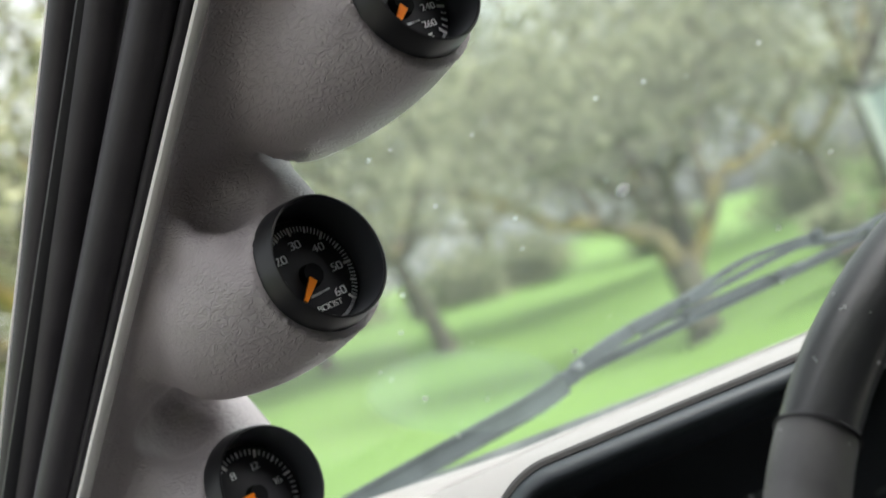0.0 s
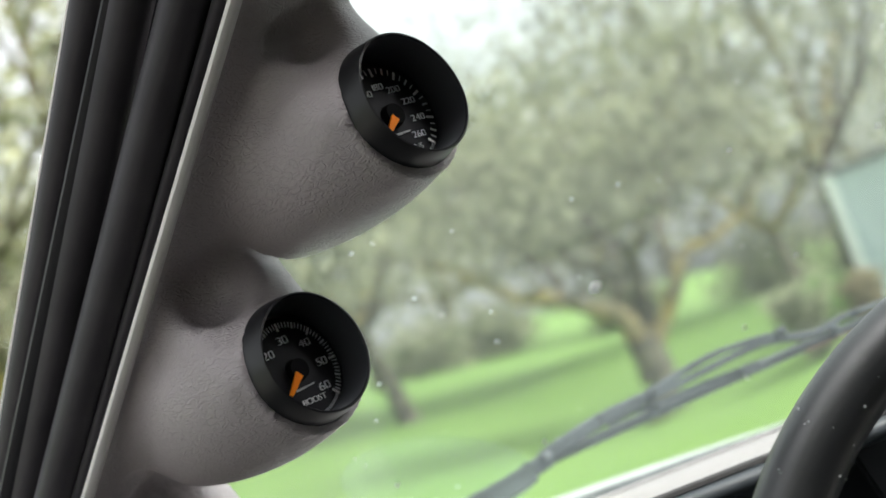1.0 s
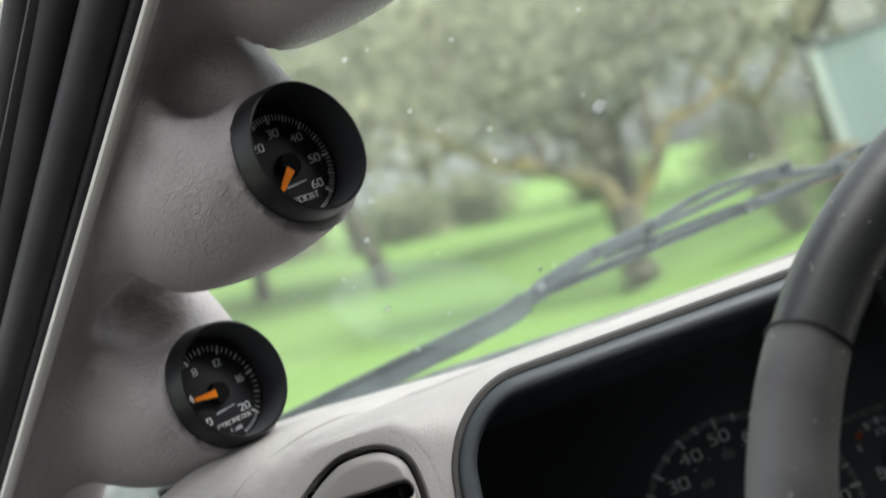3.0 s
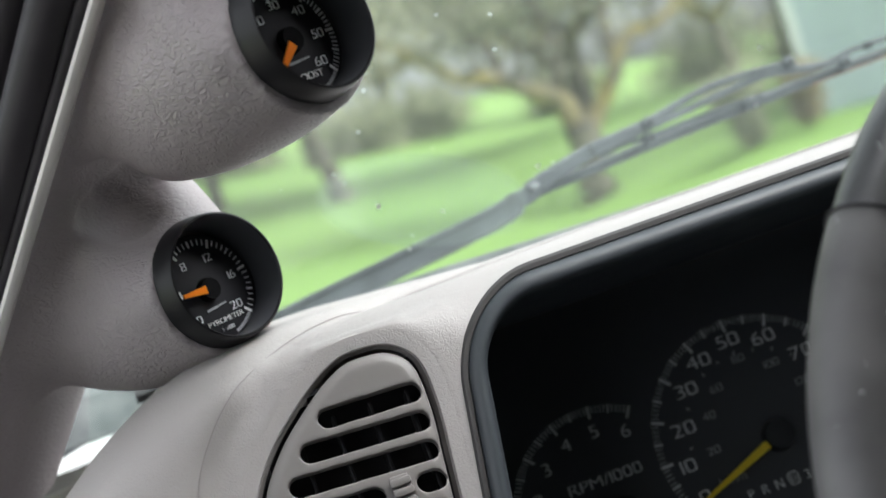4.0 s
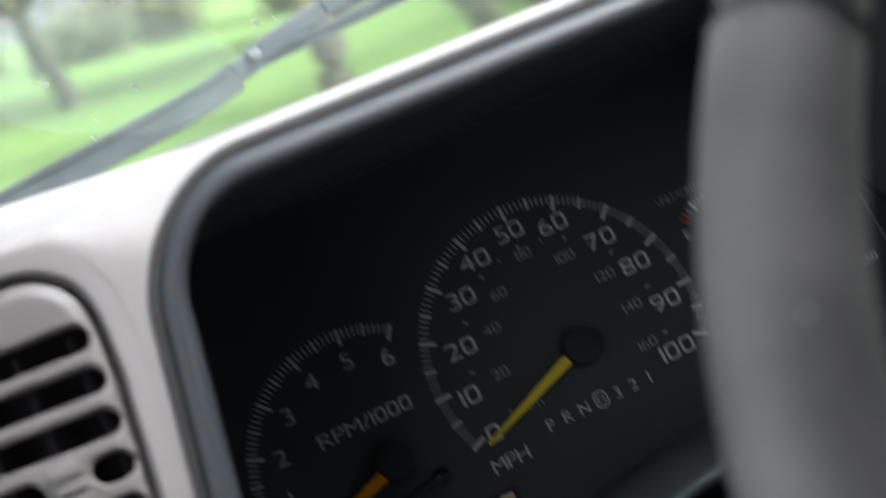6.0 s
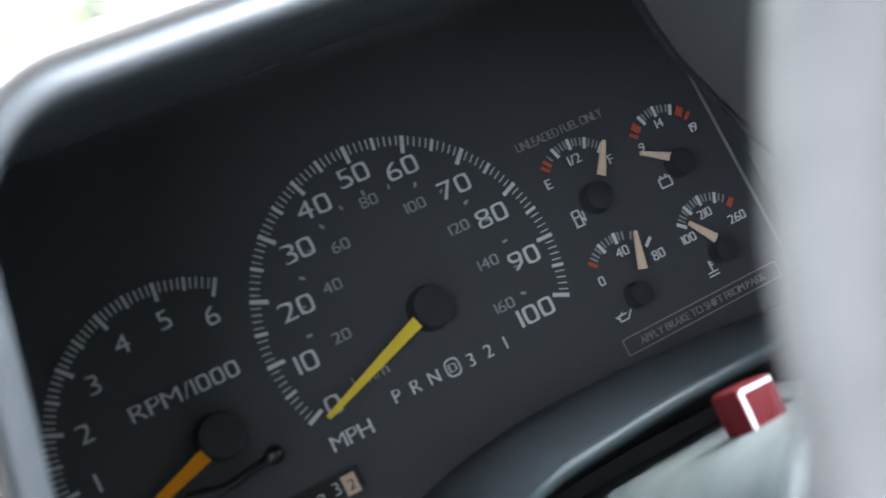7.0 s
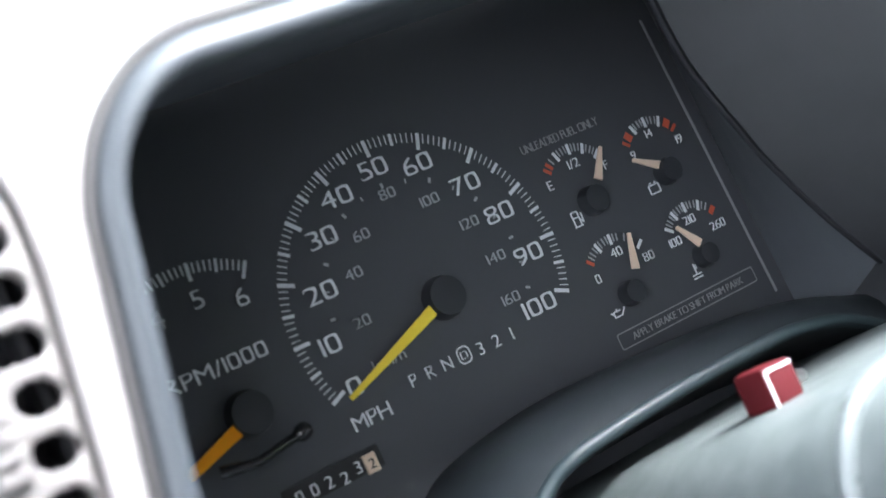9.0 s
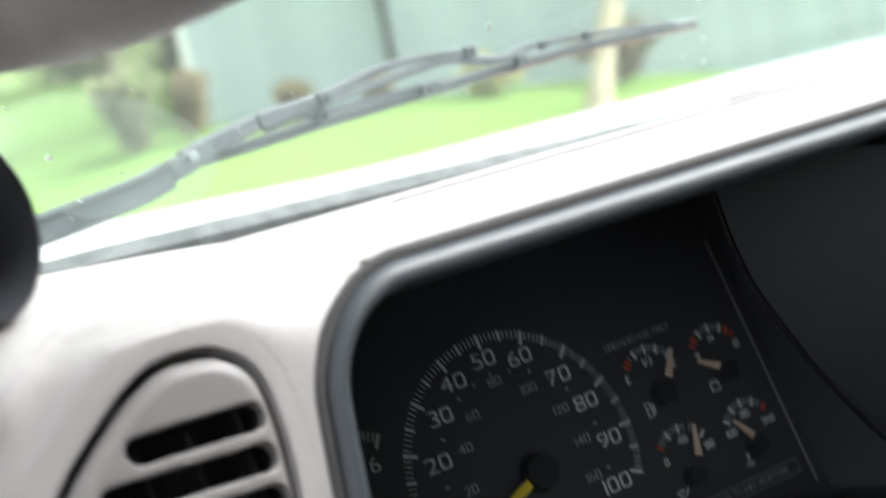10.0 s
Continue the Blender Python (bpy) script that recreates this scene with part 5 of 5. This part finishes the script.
# ---- house ----
def make_house():
    h = thing("house", pose(6.99, 15.68, -0.60, 0, 0, -29), "grey-blue clapboard house with a pale corner board", "house")
    wall = part("wall", join(box(17.8, 0.30, 3.11, (9.0, 0.24, 1.555)), box(0.30, 10.0, 3.11, (0.20, 5.3, 1.555))), SIDING, h, "grey-blue painted wall", smooth=False)
    strip = finish(box(17.72, 0.032, 0.208, (0, 0, 0)), SIDING, False)
    for i in range(16):
        part("clapboard", strip, SIDING, wall, "", pose(9.0, 0.068, 0.006 + 0.197 * i, -4))
    part("corner_board", box(0.11, 0.18, 3.11, (0.08, 0.10, 1.555), 0.012), BOARD, h, "pale painted corner board")
    part("downpipe", tube([(2.52, 0.10, 1.50), (2.52, 0.0, 1.56), (2.52, -0.05, 1.66), (2.52, -0.05, 3.06)], 0.055, 10), PANEL, h, "dark downpipe that ends half way down the wall")
    part("roof", box(17.9, 10.6, 0.08, (9.0, 5.3, 3.14), 0.02), ROOF, h, "grey flat roof edge", smooth=False)


make_house()


# ---- trees ----
def limb_points(start, direction, length, bend, n=8, rng=random):
    p, d, out = Vector(start), Vector(direction).normalized(), [Vector(start)]
    for _ in range(n):
        d = (d + Vector((rng.uniform(-1, 1), rng.uniform(-1, 1), rng.uniform(-0.6, 1))) * bend).normalized()
        p = p + d * length / n
        out.append(p.copy())
    return out


def twig_cloud(centres, count, size, rng, spread):
    """Many small crossed twigs and leaves round the ends of limbs."""
    verts, faces = [], []
    for _ in range(count):
        c = rng.choice(centres)
        p = Vector(c) + Vector((rng.gauss(0, 1), rng.gauss(0, 1), rng.gauss(0, 0.8))) * spread
        d = Vector((rng.uniform(-1, 1), rng.uniform(-1, 1), rng.uniform(-0.5, 1))).normalized()
        s = d.orthogonal().normalized()
        l, w = size * rng.uniform(0.6, 1.6), size * rng.uniform(0.18, 0.5)
        k = len(verts)
        verts += [p - s * w, p + d * l * 0.5 - s * w * 1.2, p + d * l, p + d * l * 0.5 + s * w * 1.2]
        faces.append((k, k + 1, k + 2, k + 3))
    me = bpy.data.meshes.new("twigs")
    me.from_pydata([tuple(v) for v in verts], [], faces)
    return me


def make_tree(x, y, height, girth, fork, lean, seed, crown_mat, label, count=5000, spread=0.55, bark=BARK, limbs=7, leaf=0.16):
    rng = random.Random(seed)
    z = hill(x, y) - 0.1
    t = thing("tree", pose(x, y, z), label, "tree", "orchard trees")
    top = Vector((lean * fork, 0, fork))
    trunk = smooth_path([(0, 0, 0), (lean * fork * 0.3, 0.02, fork * 0.4), tuple(top)], 8)
    part("trunk", tube(trunk, [girth * (1.25 - 0.45 * i / 7 + (0.35 if i == 0 else 0)) for i in range(8)], 12), bark, t, "rough lichened trunk")
    ends = []
    for i in range(limbs):
        a = 2 * math.pi * (i + rng.uniform(-0.3, 0.3)) / limbs
        d = Vector((math.cos(a), math.sin(a), rng.uniform(0.35, 1.1)))
        pts = limb_points(top - Vector((0, 0, 0.1 * rng.random())), d, height * rng.uniform(0.45, 0.75), 0.28, 8, rng)
        part("limb", tube(pts, [girth * (0.62 - 0.065 * k) for k in range(9)], 8), MOSS if i % 2 else bark, t, "mossy crooked limb")
        for k in (3, 5, 6, 7, 8):
            q = limb_points(pts[k], pts[k] - pts[k - 1] + Vector((rng.uniform(-1, 1), rng.uniform(-1, 1), rng.uniform(-0.2, 0.9))) * 0.5, height * 0.28, 0.4, 5, rng)
            part("branch", tube(q, [girth * (0.20 - 0.03 * j) for j in range(6)], 5), bark, t)
            ends += [tuple(v) for v in q[1:]]
    me = twig_cloud(ends, count, leaf, rng, spread)
    me.materials.append(crown_mat)
    tagged(part("crown", me, crown_mat, t, "open crown of lichen-grey twigs and young leaves"), kind="stuff")
    return t


def make_gnarled_tree():
    rng = random.Random(3)
    x, y = 4.32, 16.4
    z = hill(x, y) - 0.1
    t = thing("tree", pose(0, 0, 0), "gnarled old orchard tree forking low, with yellow mossy limbs", "tree", "orchard trees")
    trunk = smooth_path([(x + 0.05, y, z), (x + 0.02, y, 0.45), (x + 0.12, y, 0.95), (x + 0.10, y, 1.45)], 12)
    part("trunk", tube(trunk, [0.27 - 0.006 * i + (0.08 if i == 0 else 0) for i in range(12)], 12), BARK, t, "rough grey trunk")
    ends = []
    arms = [
        (MOSS, 0.17, [(4.40, 16.4, 1.35), (4.28, 16.4, 1.80), (3.88, 16.3, 2.02), (3.50, 16.2, 2.25), (3.12, 16.3, 2.42), (2.60, 16.4, 2.95), (2.1, 16.5, 3.2)]),
        (MOSS, 0.15, [(4.45, 16.4, 1.20), (4.75, 16.4, 1.55), (5.00, 16.3, 1.85), (5.28, 16.3, 2.25), (5.75, 16.4, 2.30), (6.30, 16.5, 2.55), (6.8, 16.6, 3.0)]),
        (BARK, 0.13, [(4.40, 16.4, 1.40), (4.38, 16.5, 1.95), (4.50, 16.6, 2.70), (4.30, 16.8, 3.4), (4.6, 16.9, 4.2)]),
        (BARK, 0.11, [(5.05, 16.3, 1.90), (5.20, 16.6, 2.6), (5.7, 16.9, 3.4), (5.9, 17.0, 4.3)]),
        (BARK, 0.10, [(3.70, 16.2, 2.15), (3.55, 16.4, 2.8), (3.1, 16.6, 3.5), (2.9, 16.7, 4.4)]),
        (BARK, 0.09, [(4.42, 16.5, 2.2), (4.0, 17.2, 2.9), (3.7, 17.8, 3.6), (3.9, 18.2, 4.4)]),
    ]
    for mat, r, keys in arms:
        pts = smooth_path(keys, 16)
        pts = [p + Vector((rng.uniform(-1, 1), 0, rng.uniform(-1, 1))) * 0.035 for p in pts]
        part("limb", tube(pts, [0.85 * r * (1 - 0.048 * i) * rng.uniform(0.8, 1.2) for i in range(16)], 9), mat, t, "yellow mossy limb" if mat is MOSS else "crooked grey limb")
        for k in range(5, 16, 1):
            q = limb_points(pts[k], Vector((rng.uniform(-1, 1), rng.uniform(-1, 1), rng.uniform(-0.3, 1.1))), rng.uniform(0.7, 1.3), 0.45, 5, rng)
            part("branch", tube(q, [0.035 - 0.005 * j for j in range(6)], 5), BARK, t)
            ends += [tuple(v) for v in q[2:] if v.z > 2.9]
    me = twig_cloud(ends, 11000, 0.085, rng, 0.32)
    me.materials.append(LICHEN)
    tagged(part("crown", me, LICHEN, t, "open crown of lichen-grey twigs"), kind="stuff")


make_gnarled_tree()
make_tree(2.25, 25.5, 6.0, 0.17, 2.0, -0.15, 5, LICHEN, "slim orchard tree with a lichen-grey crown", 8000, 0.8)
make_tree(0.10, 29.0, 6.5, 0.16, 1.6, 0.1, 8, LICHEN, "orchard tree with a pale grey-green crown", 8000, 0.9)
make_tree(7.5, 27.0, 6.0, 0.20, 1.7, 0.1, 11, LICHEN, "spreading orchard tree with a grey-green crown", 8000, 0.8)
make_tree(11.0, 24.5, 8.5, 0.22, 2.2, 0.0, 19, LICHEN, "tall grey-green tree standing beyond the house corner", 8000, 0.9)
make_tree(-2.6, 24.0, 6.0, 0.2, 1.6, 0.1, 17, LICHEN, "orchard tree at the edge of the grass", 6000, 0.8)


def make_wood():
    """The far belt of trees behind the grass."""
    rng = random.Random(21)
    for i in range(16):
        x, y = -22 + 4.2 * i + rng.uniform(-1, 1), 42 + rng.uniform(-4, 8)
        make_tree(x, y, rng.uniform(6, 9.5), 0.25, 2.2, rng.uniform(-0.1, 0.1), 100 + i, LEAF if i % 3 == 0 else LICHEN, "tall tree in the belt behind the grass", 3300, 1.2, BARK, 6)


make_wood()


def make_side_trees():
    rng = random.Random(33)
    for i in range(5):
        x, y = -9 - 3.5 * i * 0.6, 16 + 5 * i
        make_tree(x, y, 8.5, 0.2, 2.0, 0.0, 200 + i, LEAF if i % 2 else LICHEN, "leafy tree seen past the door", 6000, 1.0, BARK, 7)


make_side_trees()
make_tree(-1.75, 11.0, 5.6, 0.16, 1.9, 0.0, 61, LICHEN, "brown-green tree close beside the open door", 4500, 0.5, BARK, 8, 0.12)
make_tree(9.65, 11.40, 5.0, 0.12, 3.0, 0.55, 71, STRAW, "leaning pale-barked tree in front of the house wall", 500, 0.5, PALE_BARK, 4, 0.10)


def make_shrub(x, y, s, seed, label, leaf=LICHEN, wide=0.22):
    rng = random.Random(seed)
    b = thing("shrub", pose(x, y, hill(x, y)), label, "shrub")
    ends = []
    for i in range(9):
        pts = limb_points((0, 0, 0), (rng.uniform(-wide, wide), rng.uniform(-wide, wide), 1.2), s, 0.3, 5, rng)
        part("stem", tube(pts, [0.02, 0.018, 0.015, 0.012, 0.01, 0.008], 5), BARK, b)
        ends += [tuple(v) for v in pts[1:]]
    me = twig_cloud(ends, 2200, 0.07 if wide < 1 else 0.2, rng, s * (0.085 if wide < 1 else 0.3))
    me.materials.append(leaf)
    tagged(part("foliage", me, leaf, b, "dense small leaves"), kind="stuff")


make_shrub(5.90, 14.90, 0.80, 16, "olive-brown bush by the corner of the house", LICHEN)
make_shrub(6.55, 14.75, 0.66, 17, "rusty-olive bush by the corner of the house", EARTHY)
make_shrub(7.75, 14.40, 0.40, 18, "brown dry bush along the house wall", EARTHY, 0.8)
make_shrub(8.60, 14.00, 0.36, 19, "low dry bush along the house wall", EARTHY, 0.8)
make_shrub(9.65, 13.30, 0.42, 12, "straw-coloured bush along the house wall", STRAW, 0.8)
make_shrub(11.10, 12.50, 0.70, 14, "brown dry bush along the house wall", EARTHY, 0.8)


def make_hedge():
    rng = random.Random(41)
    for i in range(11):
        make_shrub(-9 + 3.4 * i + rng.uniform(-1, 1), 43 + rng.uniform(-2.5, 2.5), rng.uniform(1.2, 1.9), 300 + i, "dusky grey-green bush along the edge of the orchard", LICHEN, 1.6)


make_hedge()

# ---- marks on the windscreen ----
def on_glass(x, z, lift=0.004):
    k = (x + 0.335) / 1.5
    return Vector((x, glass_y(z) + 0.05 * math.sin(math.pi * max(0.0, min(1.0, k))) - lift, z))


def make_spots():
    rng = random.Random(9)
    marks = [(0.0085, 1.4895, 0.0046), (0.0034, 1.5397, 0.0014), (0.033, 1.5391, 0.0016), (0.1058, 1.537, 0.0015), (-0.0584, 1.4794, 0.0014), (-0.0427, 1.4119, 0.0014), (-0.1396, 1.4197, 0.0018), (-0.133, 1.4795, 0.0014)]
    marks += [(rng.uniform(-0.2, 0.5), rng.uniform(1.385, 1.62), rng.choice((0.0005, 0.0007, 0.0009, 0.0014))) for _ in range(90)]
    group = []
    for x, z, r in marks:
        m = Matrix.Translation(on_glass(x, z)) @ pose(0, 0, 0, 50) @ Matrix.Diagonal((r * rng.uniform(0.8, 1.2), r * 0.25, r * rng.uniform(0.8, 1.3), 1))
        bm = bmesh.new()
        bmesh.ops.create_icosphere(bm, subdivisions=1, radius=1, matrix=m)
        group.append(bm)
    ob = part("water_spots", join(*group), SPOT)
    tagged(ob, "small white dried water spots on the windscreen", "water spots", kind="stuff")


make_spots()


def make_smear():
    rows = []
    for i in range(9):
        q = max(0.002, (i - 1) / 7)
        rows.append([on_glass(-0.112 + 0.060 * q * math.cos(2 * math.pi * k / 48), 1.4135 + 0.027 * q * math.sin(2 * math.pi * k / 48) - 0.30 * 0.06 * q * math.cos(2 * math.pi * k / 48), 0.003) for k in range(48)])
    ob = part("wiper_smear", loft(rows[1:], close_v=True), SMEAR)
    ob.visible_shadow = False
    tagged(ob, "faint pale smear left by the wiper on the glass", "smear", kind="stuff")


make_smear()
